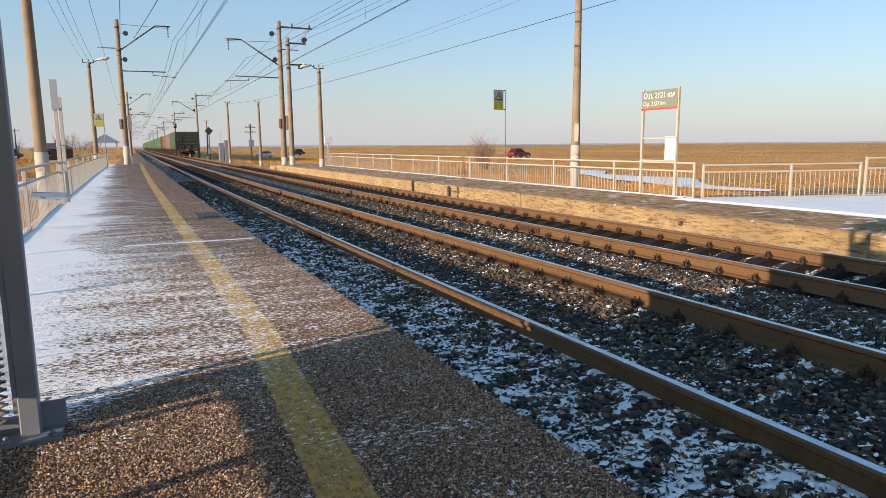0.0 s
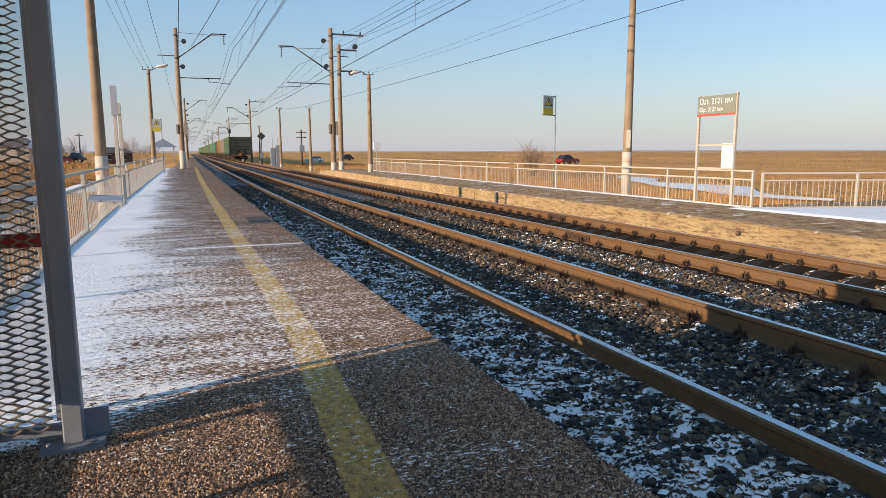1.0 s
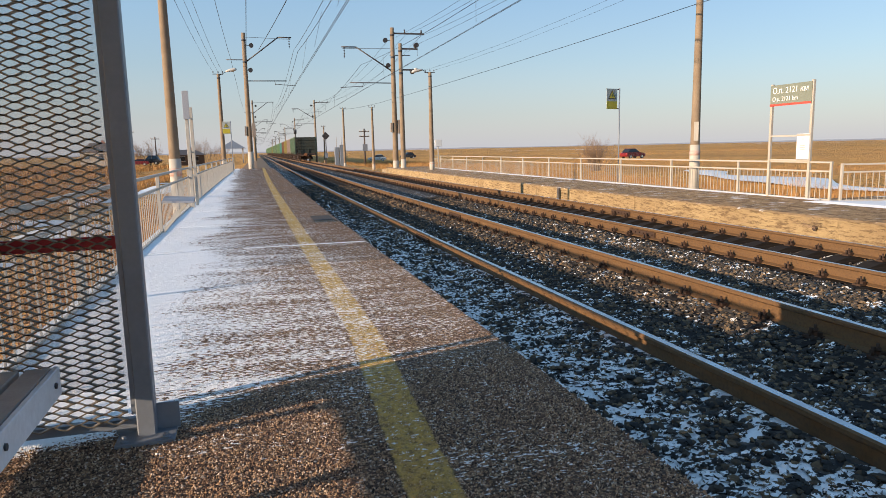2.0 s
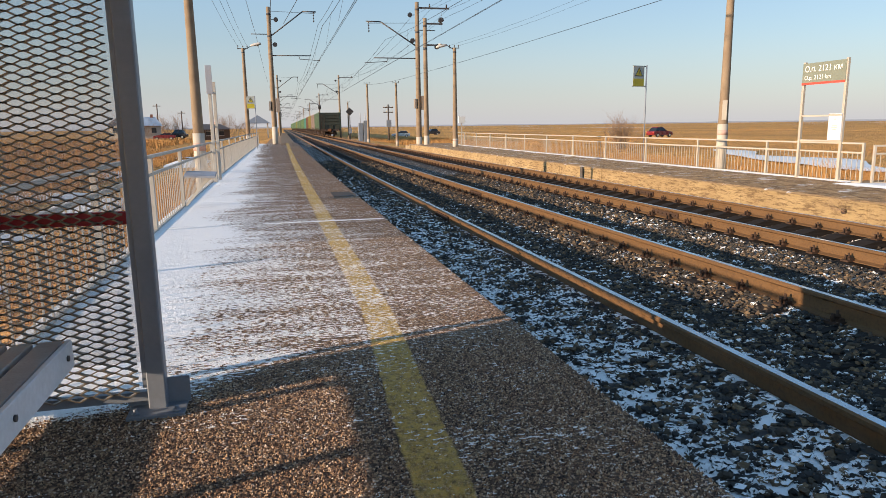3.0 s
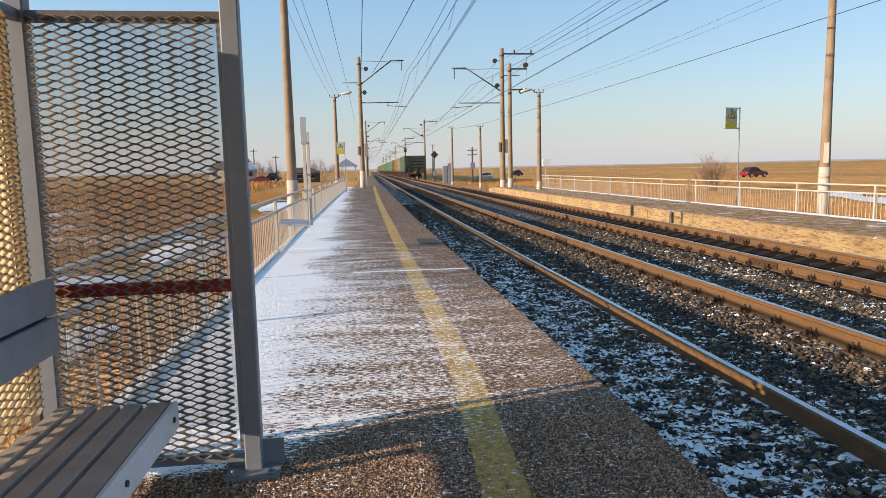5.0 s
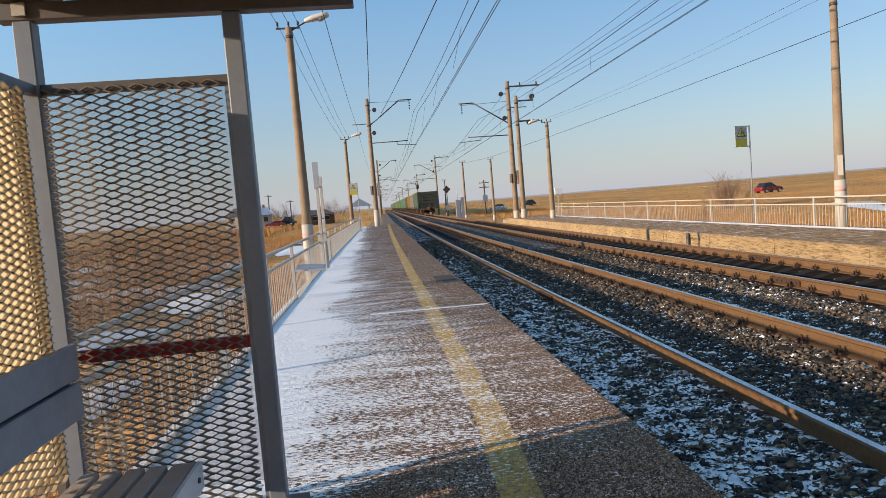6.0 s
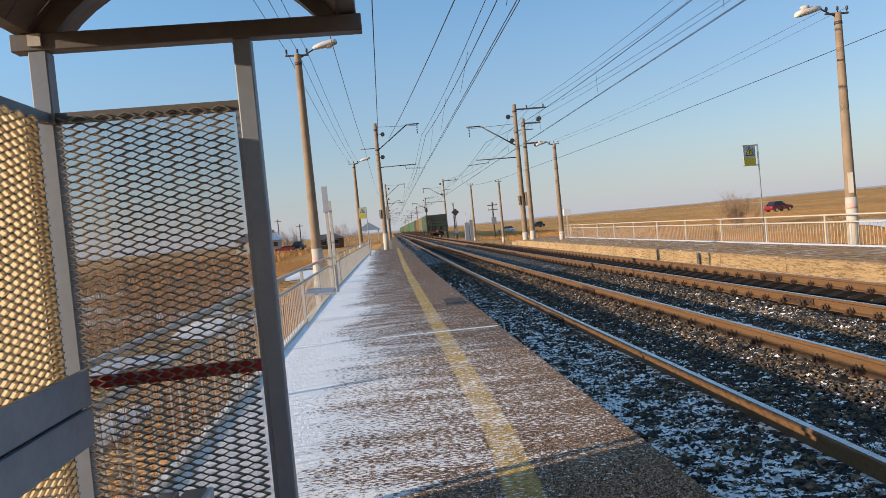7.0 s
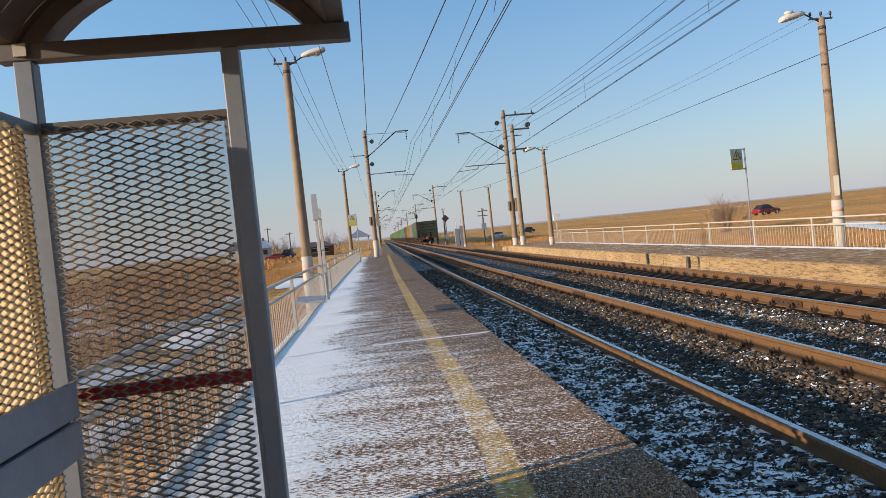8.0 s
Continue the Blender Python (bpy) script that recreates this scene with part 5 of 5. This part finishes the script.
# ---- signs ----
def text(name, body, size, m, material, parent, label=""):
    c = bpy.data.curves.new(name, "FONT")
    c.body, c.size, c.extrude = body, size, 0.002
    c.materials.append(material)
    o = new(name, c)
    o.parent, o.matrix_basis = parent, m
    if label:
        tagged(o, label=label)
    return o


def name_sign():
    s = thing("name_sign", "grey-green stop name sign with white letters on cream posts", "sign")
    ya, yb, x = 13.14, 11.97, 11.61
    for y in (ya, yb):
        bm = B()
        box(bm, x - 0.03, x + 0.03, y - 0.03, y + 0.03, Z_FAR - 0.2, 2.46)
        part("post", bm, M_FENCE2, s, "", 0.004)
    for z in (1.28, 0.74):
        bm = B()
        box(bm, x - 0.018, x + 0.018, yb + 0.031, ya - 0.031, z - 0.018, z + 0.018)
        part("cross_rail", bm, M_FENCE2, s)
    bm = B()
    box(bm, x - 0.045, x - 0.032, yb + 0.0, ya + 0.02, 1.98, 2.43)
    panel = part("panel", bm, M_SIGNGREY, s, "grey-green painted sign panel", 0.003)
    bm = B()
    box(bm, x - 0.05, x - 0.046, yb + 0.0, ya + 0.02, 1.96, 2.01)
    part("red_stripe", bm, M_SIGNRED, panel, "red stripe")
    face = lambda y, z: Matrix.Translation((x - 0.05, y, z)) @ Euler((radians(90), 0, radians(-90))).to_matrix().to_4x4()
    text("lettering", "О.п. 2121 км", 0.185, face(ya - 0.05, 2.24), M_LETTER, panel, "white lettering")
    text("lettering", "O.p. 2121 km", 0.135, face(ya - 0.05, 2.07), M_LETTER, panel, "white lettering")
    bm = B()
    box(bm, x - 0.055, x - 0.033, yb - 0.02, yb + 0.33, 0.76, 1.32)
    sheet = part("timetable", bm, M_PAPER, s, "white paper timetable", 0.003)
    bm = B()
    box(bm, x - 0.058, x - 0.0555, yb - 0.02, yb + 0.33, 1.27, 1.31)
    part("header_bar", bm, M_PALERED, sheet)
    for z, q in ((1.2, 0.04), (1.06, 0.14), (1.02, 0.16), (0.98, 0.12)):
        bm = B()
        box(bm, x - 0.058, x - 0.0555, yb + 0.155 - q / 2, yb + 0.155 + q / 2, z - 0.012, z + 0.012)
        part("text_bar", bm, M_SIGNPALE, sheet)


def warning_sign(x, y, z, base, facing, label, w=0.36, h=0.62, offset=0.0):
    """A panel with a warning triangle over a yellow field, facing -y, on a thin post."""
    s = thing("warning_sign", label, "warning sign", pose(x, y, 0, 0, 0, facing), group="warning signs")
    bm = B()
    tube(bm, (0, 0, base), (0, 0, z + 0.02), 0.022, n=8)
    part("post", bm, M_GALV, s)
    bm = B()
    box(bm, -w - 0.03 - offset, -0.03 - offset, -0.012, 0.0, z - h, z)
    p = part("panel", bm, M_SIGNPALE, s, "white sign panel, greyed to paint in shade", 0.002)
    bm = B()
    box(bm, -w - 0.035 - offset, 0.0, 0.001, 0.016, z - 0.03, z)
    box(bm, -w - 0.035 - offset, 0.0, 0.001, 0.016, z - h, z - h + 0.03)
    part("bracket", bm, M_STEEL, s)
    bm = B()
    box(bm, -w - 0.024 - offset, -0.036 - offset, -0.016, -0.0125, z - h + 0.01, z - h * 0.62)
    part("yellow_field", bm, M_SIGNYEL, p, "yellow lower field")
    cx, cz = -w / 2 - 0.03 - offset, z - h * 0.33
    for r, d, mat, nm in ((0.42 * w, 0.0165, M_DARKINK, "triangle_border"), (0.31 * w, 0.0195, M_SIGNYEL, "triangle")):
        bm = B()
        v = [bm.verts.new((cx + r * math.sin(a), -d - q, cz - 0.02 + r * math.cos(a))) for q in (0, 0.002) for a in (0, math.tau / 3, 2 * math.tau / 3)]
        bm.faces.new(v[:3])
        bm.faces.new(v[3:][::-1])
        for k in range(3):
            bm.faces.new((v[k], v[(k + 1) % 3], v[3 + (k + 1) % 3], v[3 + k]))
        part(nm, bm, mat, p)
    bm = B()
    box(bm, cx - 0.014, cx + 0.014, -0.0245, -0.022, cz - 0.06, cz + 0.06)
    part("symbol", bm, M_DARKINK, p, "dark symbol inside the triangle")
    return s


name_sign()
warning_sign(11.95, 20.4, 3.015, Z_FAR - 0.1, 13, "pale and yellow warning sign on a thin post", 0.47, 0.665, 0.08)
warning_sign(-0.95, 40.5, 2.95, -0.1, 0, "pale and yellow warning sign on a thin post by the railing", 0.42, 0.68)

bm = B()
s = thing("box_sign", "small blank white sign box on a post", "sign")
box(bm, 11.55, 11.61, 41.47, 41.53, Z_FAR - 0.1, 1.35)
part("post", bm, M_FENCE2, s)
bm = B()
box(bm, 11.37, 11.80, 41.40, 41.54, 1.32, 1.74)
part("panel", bm, M_PAPER, s, "", 0.01)


def signal(x, y, z, h, kind):
    g = thing("railway_signal", "dark railway signal on a thin mast beside the line", "railway signal", pose(x, y, z), group="signals")
    bm = B()
    tube(bm, (0, 0, -0.3), (0, 0, h), 0.07, 0.055, 8)
    part("mast", bm, M_STEEL, g)
    if kind == "lamps":
        bm = B()
        lathe(bm, [(0.05, -0.55), (0.34, -0.45), (0.36, 0.0), (0.34, 0.45), (0.05, 0.55)], 12, (0, -0.1, h))
        part("head", bm, M_INSUL, g, "black signal head")
        for q in (-0.22, 0.22):
            bm = B()
            tube(bm, (0, -0.42, h + q), (0, -0.62, h + q), 0.11, n=10)
            part("hood", bm, M_INSUL, g)
    else:
        bm = B()
        box(bm, -0.38, 0.38, -0.06, 0.0, -0.38, 0.38, pose(0, -0.08, h, 0, 45, 0))
        part("diamond_board", bm, M_INSUL, g, "black diamond board")
    bm = B()
    box(bm, -0.2, 0.2, -0.25, 0.0, 0.9, 1.6)
    part("relay_box", bm, M_GALV, g)
    return g


signal(11.2, 164, -0.6, 6.5, "lamps")
signal(10.2, 92, -0.6, 3.8, "diamond")


# ---- distance ----
def blades(name, areas, label, seed, mat):
    """Standing dry grass: thin bent blades in clumps."""
    g = np.random.default_rng(seed)
    vs, fs, base = [], [], 0
    for x0, x1, y0, y1, n, h0, h1, zf, wide in areas:
        cx, cy = g.uniform(x0, x1, n), g.uniform(y0, y1, n)
        clump = np.array([noise.noise((a * 0.35, b * 0.35, seed)) for a, b in zip(cx, cy)])
        ok = clump > -0.42
        cx, cy, clump = cx[ok], cy[ok], clump[ok]
        n = len(cx)
        h = g.uniform(h0, h1, n) * (0.8 + 0.5 * np.clip(clump + 0.2, 0, 1))
        a = g.uniform(0, math.tau, n)
        lean = g.uniform(0.05, 0.45, n) * h
        b = g.uniform(0, math.tau, n)
        w = g.uniform(0.6, 1.4, n) * wide
        bx = cx + (cy * cy - np.maximum(0, cy - Y_STRAIGHT) ** 2) / (2 * R_TRACK)
        z = np.array([zf(p, q) for p, q in zip(cx, cy)]) - 0.05
        ux, uy = np.cos(a) * w, np.sin(a) * w
        v = np.zeros((n, 5, 3))
        v[:, 0] = np.column_stack([bx - ux, cy - uy, z])
        v[:, 1] = np.column_stack([bx + ux, cy + uy, z])
        mx, my = bx + np.cos(b) * lean * 0.35, cy + np.sin(b) * lean * 0.35
        v[:, 2] = np.column_stack([mx + ux * 0.7, my + uy * 0.7, z + h * 0.6])
        v[:, 3] = np.column_stack([mx - ux * 0.7, my - uy * 0.7, z + h * 0.6])
        v[:, 4] = np.column_stack([bx + np.cos(b) * lean, cy + np.sin(b) * lean, z + h])
        vs.append(v.reshape(-1, 3))
        k = base + 5 * np.arange(n)
        fs += np.column_stack([k, k + 1, k + 2]).tolist() + np.column_stack([k, k + 2, k + 3]).tolist() + np.column_stack([k + 3, k + 2, k + 4]).tolist()
        base += 5 * n
    me = bpy.data.meshes.new("mesh")
    me.from_pydata(np.concatenate(vs).tolist(), [], fs)
    me.materials.append(mat)
    return tagged(new(name, me), label, "grass", kind="stuff")


def gz(u, y):
    return ground_z(u, u + bend(y), y)


blades("dry_grass", [(-4.6, -2.0, 3, 40, 12000, 0.2, 0.5, gz, 0.004), (-16, -7, 6, 70, 40000, 0.35, 0.75, gz, 0.008), (-40, -14, 40, 130, 16000, 0.5, 1.0, gz, 0.03)], "tall dry golden-brown grass behind the railing", 5, M_GRASS)
blades("dry_reeds", [(12.6, 27, 11.5, 60, 70000, 0.22, 0.5, gz, 0.005), (27, 60, 10, 100, 60000, 0.10, 0.24, gz, 0.009), (60, 150, 10, 220, 45000, 0.06, 0.16, gz, 0.022), (13, 30, 56, 130, 20000, 0.3, 0.65, gz, 0.012)], "dry golden reeds beyond the far platform", 6, M_GRASS)


def bare_bush(name, x, y, z, h, spread, seed, label, stems=26):
    """Many forked leafless twigs from one foot."""
    g = random.Random(seed)
    root = thing(name, label, "bush" if h < 5 else "tree", pose(x, y, z))
    trunk, crown = B(), B()

    def grow(p, d, length, r, depth):
        q = p + d * length
        tube(trunk if depth == 0 else crown, p, q, r, r * 0.6, 4 if depth else 6, False)
        if depth < 3:
            for _ in range(3 if depth else 4):
                e = (d + Vector((g.uniform(-1, 1), g.uniform(-1, 1), g.uniform(-0.3, 0.7))) * 0.55).normalized()
                grow(p.lerp(q, g.uniform(0.45, 1.0)), e, length * g.uniform(0.45, 0.75), r * 0.5, depth + 1)

    for _ in range(stems):
        a, t = g.uniform(0, math.tau), g.uniform(0.05, 1.0) * spread
        d = Vector((math.cos(a) * t / h, math.sin(a) * t / h, 1)).normalized()
        grow(Vector((math.cos(a) * t * 0.3, math.sin(a) * t * 0.3, -0.1)), d, h * g.uniform(0.35, 0.6), 0.02 * h / 2.5, 0)
    part("trunk", trunk, M_TWIG, root)
    part("crown", crown, M_TWIG, root)
    return root


bare_bush("bare_bush", 33.2, 60, Z_RIGHT, 3.3, 2.9, 1, "leafless brown bush standing in dry grass", 44)
for x, y, h, sp, sd in ((-19.5, 150, 5.5, 3.5, 2), (-22.5, 156, 5.0, 3.0, 3), (-11.0, 165, 5.5, 3.0, 4), (-8.5, 168, 5.0, 3.5, 5), (-6.0, 172, 5.2, 3.0, 6), (-26, 148, 4.5, 3, 7)):
    bare_bush("bare_tree", x, y, 0.0 - 0.9, h, sp, sd, "leafless grey-brown tree beside village houses", 14)


def house(x, y, z, w, d, h, roof_h, wall, roof, label, yaw=0.0):
    o = thing("house", label, "house", pose(x, y, z, 0, 0, yaw), group="village houses")
    bm = B()
    box(bm, -w / 2, w / 2, -d / 2, d / 2, -0.8, h)
    part("wall", bm, wall, o)
    bm = B()
    a = [bm.verts.new(p) for p in ((-w / 2 - 0.3, -d / 2 - 0.4, h - 0.1), (w / 2 + 0.3, -d / 2 - 0.4, h - 0.1), (w / 2 + 0.3, d / 2 + 0.4, h - 0.1), (-w / 2 - 0.3, d / 2 + 0.4, h - 0.1), (-w / 2 * 0.6, 0, h + roof_h), (w / 2 * 0.6, 0, h + roof_h))]
    for f in ((0, 1, 5, 4), (2, 3, 4, 5), (1, 2, 5), (3, 0, 4), (3, 2, 1, 0)):
        bm.faces.new([a[i] for i in f])
    r = part("roof", bm, roof, o)
    bm = B()
    box(bm, w * 0.1, w * 0.1 + 0.5, -0.25, 0.25, h + roof_h * 0.5, h + roof_h + 0.5)
    part("chimney", bm, M_BRICK, r)
    for q in (-w * 0.27, w * 0.2):
        bm = B()
        box(bm, q - 0.45, q + 0.45, -d / 2 - 0.04, -d / 2 + 0.02, h * 0.35, h * 0.8)
        win = part("window", bm, M_WINDOW, o, "dark window")
        bm = B()
        for zz in (h * 0.35, h * 0.8):
            box(bm, q - 0.52, q + 0.52, -d / 2 - 0.08, -d / 2 - 0.041, zz - 0.05, zz + 0.05)
        part("window_frame", bm, M_WHITE, win)
    return o


house(-24.6, 150, -0.4, 4.6, 5, 2.4, 1.7, M_HOUSE, M_BLUEROOF, "low village house with a snowy blue roof", 10)
house(-11.9, 146, -0.9, 5.6, 5, 2.0, 1.0, M_HOUSEWOOD, M_ROOF, "low dark wooden shed with a brown roof", 20)
house(-30.5, 160, -0.4, 6, 6, 2.6, 1.8, M_HOUSE, M_ROOF, "plastered village house with a brown roof", -8)


def pavilion():
    """An open shelter with a hipped roof at the end of the path."""
    o = thing("pavilion", "open wooden pavilion with a grey hipped roof", "pavilion", pose(-2.9, 150, -0.8))
    for x in (-2.0, 2.0):
        for y in (-2, 2):
            bm = B()
            box(bm, x - 0.12, x + 0.12, y - 0.12, y + 0.12, -0.3, 3.05)
            part("post", bm, M_WOOD, o)
    bm = B()
    a = [bm.verts.new(p) for p in ((-2.7, -2.6, 2.95), (2.7, -2.6, 2.95), (2.7, 2.6, 2.95), (-2.7, 2.6, 2.95), (0, 0, 4.7))]
    for f in ((0, 1, 4), (1, 2, 4), (2, 3, 4), (3, 0, 4), (3, 2, 1, 0)):
        bm.faces.new([a[i] for i in f])
    part("roof", bm, M_GALV, o)


pavilion()


def utility_pole(x, y, z, h, arms, label):
    o = thing("utility_pole", label, "utility pole", pose(x, y, z), group="utility poles")
    bm = B()
    tube(bm, (0, 0, -0.5), (0, 0, h), 0.14, 0.1, 8)
    part("shaft", bm, M_WOODPOLE, o)
    for k in range(arms):
        bm = B()
        box(bm, -0.75, 0.75, -0.05, 0.05, h - 0.5 - k * 0.7, h - 0.38 - k * 0.7)
        arm = part("crossarm", bm, M_WOODPOLE, o)
        for q in (-0.65, -0.25, 0.25, 0.65):
            bm = B()
            lathe(bm, [(0.02, 0), (0.05, 0.08), (0.03, 0.2)], 6, (q, 0, h - 0.38 - k * 0.7))
            part("insulator", bm, M_WHITE, arm)
    return o


utility_pole(-22.7, 150, -0.5, 6.8, 1, "wooden utility pole among village houses")
utility_pole(-18.3, 152, -0.5, 5.4, 1, "wooden utility pole among village houses")
p = utility_pole(17.0, 101, -0.9, 5.3, 2, "wooden utility pole with a transformer box beside the road")
bm = B()
box(bm, -0.35, 0.35, -0.45, -0.1, 2.0, 3.0)
part("transformer", bm, M_GALV, p, "grey transformer box")

bm = B()
cab = thing("equipment_cabinet", "grey trackside equipment cabinet with pipes", "cabinet", pose(10.5, 81, -0.7))
box(bm, -0.55, -0.05, -0.3, 0.3, 0, 2.3)
part("body", bm, M_GALV, cab, "", 0.02)
bm = B()
box(bm, 0.05, 0.5, -0.3, 0.3, 0, 2.6)
part("side_body", bm, M_GALV, cab, "", 0.02)
for q in (-0.3, 0.28):
    bm = B()
    tube(bm, (q, 0, 2.2), (q, 0, 3.5), 0.035, n=6)
    part("pipe", bm, M_FENCE, cab)


def car(x, y, z, yaw, paint, label, tall=1.0):
    """A parked car, nose along +y."""
    o = thing("car", label, "car", pose(x, y, z, 0, 0, yaw), group="parked cars")
    body = [(-2.1, 0.32), (-2.15, 0.75), (-2.0, 0.95), (-1.2, 1.0), (0.75, 1.0), (1.85, 0.86), (2.1, 0.65), (2.12, 0.32)]
    cabin = [(-1.75, 1.0), (-1.25, 1.46 * tall), (0.05, 1.5 * tall), (0.85, 1.0)]

    def slab(prof, w0, w1, mat, name, parent):
        bm = B()
        zt = max(z for _, z in prof)
        zb = min(z for _, z in prof)
        rings = []
        for s in (-1, 1):
            rings.append([bm.verts.new((s * (w0 + (w1 - w0) * (q - zb) / (zt - zb)), p, q)) for p, q in prof])
        n = len(prof)
        for k in range(n):
            bm.faces.new((rings[0][k], rings[0][(k + 1) % n], rings[1][(k + 1) % n], rings[1][k]))
        bm.faces.new(rings[0][::-1])
        bm.faces.new(rings[1])
        return part(name, bm, mat, parent, "", 0.04)

    b = slab(body, 0.86, 0.84, paint, "body", o)
    slab(cabin, 0.8, 0.62, M_WINDOW, "glazing", o)
    bm = B()
    box(bm, -0.63, 0.63, -1.2, 0.03, 1.44 * tall, 1.53 * tall)
    part("roof", bm, paint, o, "", 0.03)
    for s in (-1, 1):
        for q in (-1.3, 1.35):
            bm = B()
            tube(bm, (s * 0.62, q, 0.31), (s * 0.88, q, 0.31), 0.31, n=16)
            t = part("wheel", bm, M_INSUL, o)
            bm = B()
            tube(bm, (s * 0.86, q, 0.31), (s * 0.89, q, 0.31), 0.19, n=12)
            part("rim", bm, M_LAMP, t)
        bm = B()
        box(bm, s * 0.62 - 0.16, s * 0.62 + 0.16, 2.06, 2.13, 0.6, 0.74)
        part("headlight", bm, M_LAMP, o)
        bm = B()
        box(bm, s * 0.68 - 0.1, s * 0.68 + 0.1, -2.17, -2.1, 0.68, 0.86)
        part("tail_light", bm, M_SIGNRED, o)
    return o


car(28.4, 152, ground_z(28.4 - curve_x(152), 28.4, 152) + 0.02, 80, M_SILVER, "silver car parked on the road beyond the line")
car(42.5, 181, ground_z(42.5 - curve_x(181), 42.5, 181) + 0.02, 100, M_INSUL, "dark car parked on the road beyond the line", 1.12)
car(61.0, 98, ground_z(61.0 - curve_x(98), 61.0, 98) + 0.02, -75, M_CARRED, "dark red estate car on the road across the plain", 1.05)
car(-19.3, 150, -0.75, 80, M_INSUL, "dark off-road car parked by village houses", 1.2)
car(-21.2, 146, -0.95, 95, M_CARRED, "low red car parked by village houses", 0.9)

bm = B()
shed = thing("trackside_shed", "small blue-grey shed beside the far track", "shed", pose(11.6, 150, -0.8))
box(bm, -1.6, 1.6, -1.5, 1.5, -0.3, 2.3)
part("wall", bm, M_BLUEROOF, shed)
bm = B()
box(bm, -1.8, 1.8, -1.7, 1.7, 2.3, 2.45)
part("roof", bm, M_GALV, shed)
bm = B()
box(bm, -0.4, 0.4, -1.54, -1.5, 0, 1.9)
part("door", bm, M_GALV2, shed)

# weeds at the foot of the far platform's sign
g = random.Random(8)
bm = B()
for _ in range(70):
    x, y = 11.75 + g.uniform(-0.15, 0.3), 12.6 + g.uniform(-0.35, 0.35)
    a, h = g.uniform(0, math.tau), g.uniform(0.2, 0.5)
    tube(bm, (x, y, Z_FAR), (x + 0.2 * math.cos(a) * h, y + 0.2 * math.sin(a) * h, Z_FAR + h), 0.004, 0.002, 3, False)
single("weeds", bm, M_GRASS, "dry weeds growing at the foot of the sign", "weeds", kind="stuff")

# a dead plant growing out of a hole in the far platform's face
g = random.Random(31)
plant = thing("dead_plant", "dead branching weed growing from a hole in the platform face", "plant", pose(9.1, 9.285, -0.33))
bm = B()
for k in range(11):
    a = radians(-75 + 15 * k + g.uniform(-8, 8))
    l = g.uniform(0.14, 0.42)
    tip = Vector((-0.06 - g.uniform(0, 0.08), math.sin(a) * l, math.cos(a) * l * 0.6 - 0.03))
    tube(bm, (0.02, 0, 0), tip, 0.004, 0.002, 4)
    for _ in range(2):
        tube(bm, tip * g.uniform(0.5, 0.9), tip + Vector((-0.03, g.uniform(-0.1, 0.1), g.uniform(0.02, 0.12))), 0.002, 0.0012, 3)
part("stalk", bm, M_TWIG, plant)
# dark disc set on the face in place of a real, shaded hole
bm = B()
lathe(bm, [(0.01, 0.0), (0.04, 0.01), (0.05, 0.03)], 9)
hole = part("hole_disc", bm, M_UNDER, plant, "dark disc standing for the shaded hole")
hole.matrix_basis = pose(0.05, 0, 0, 0, -90, 0)
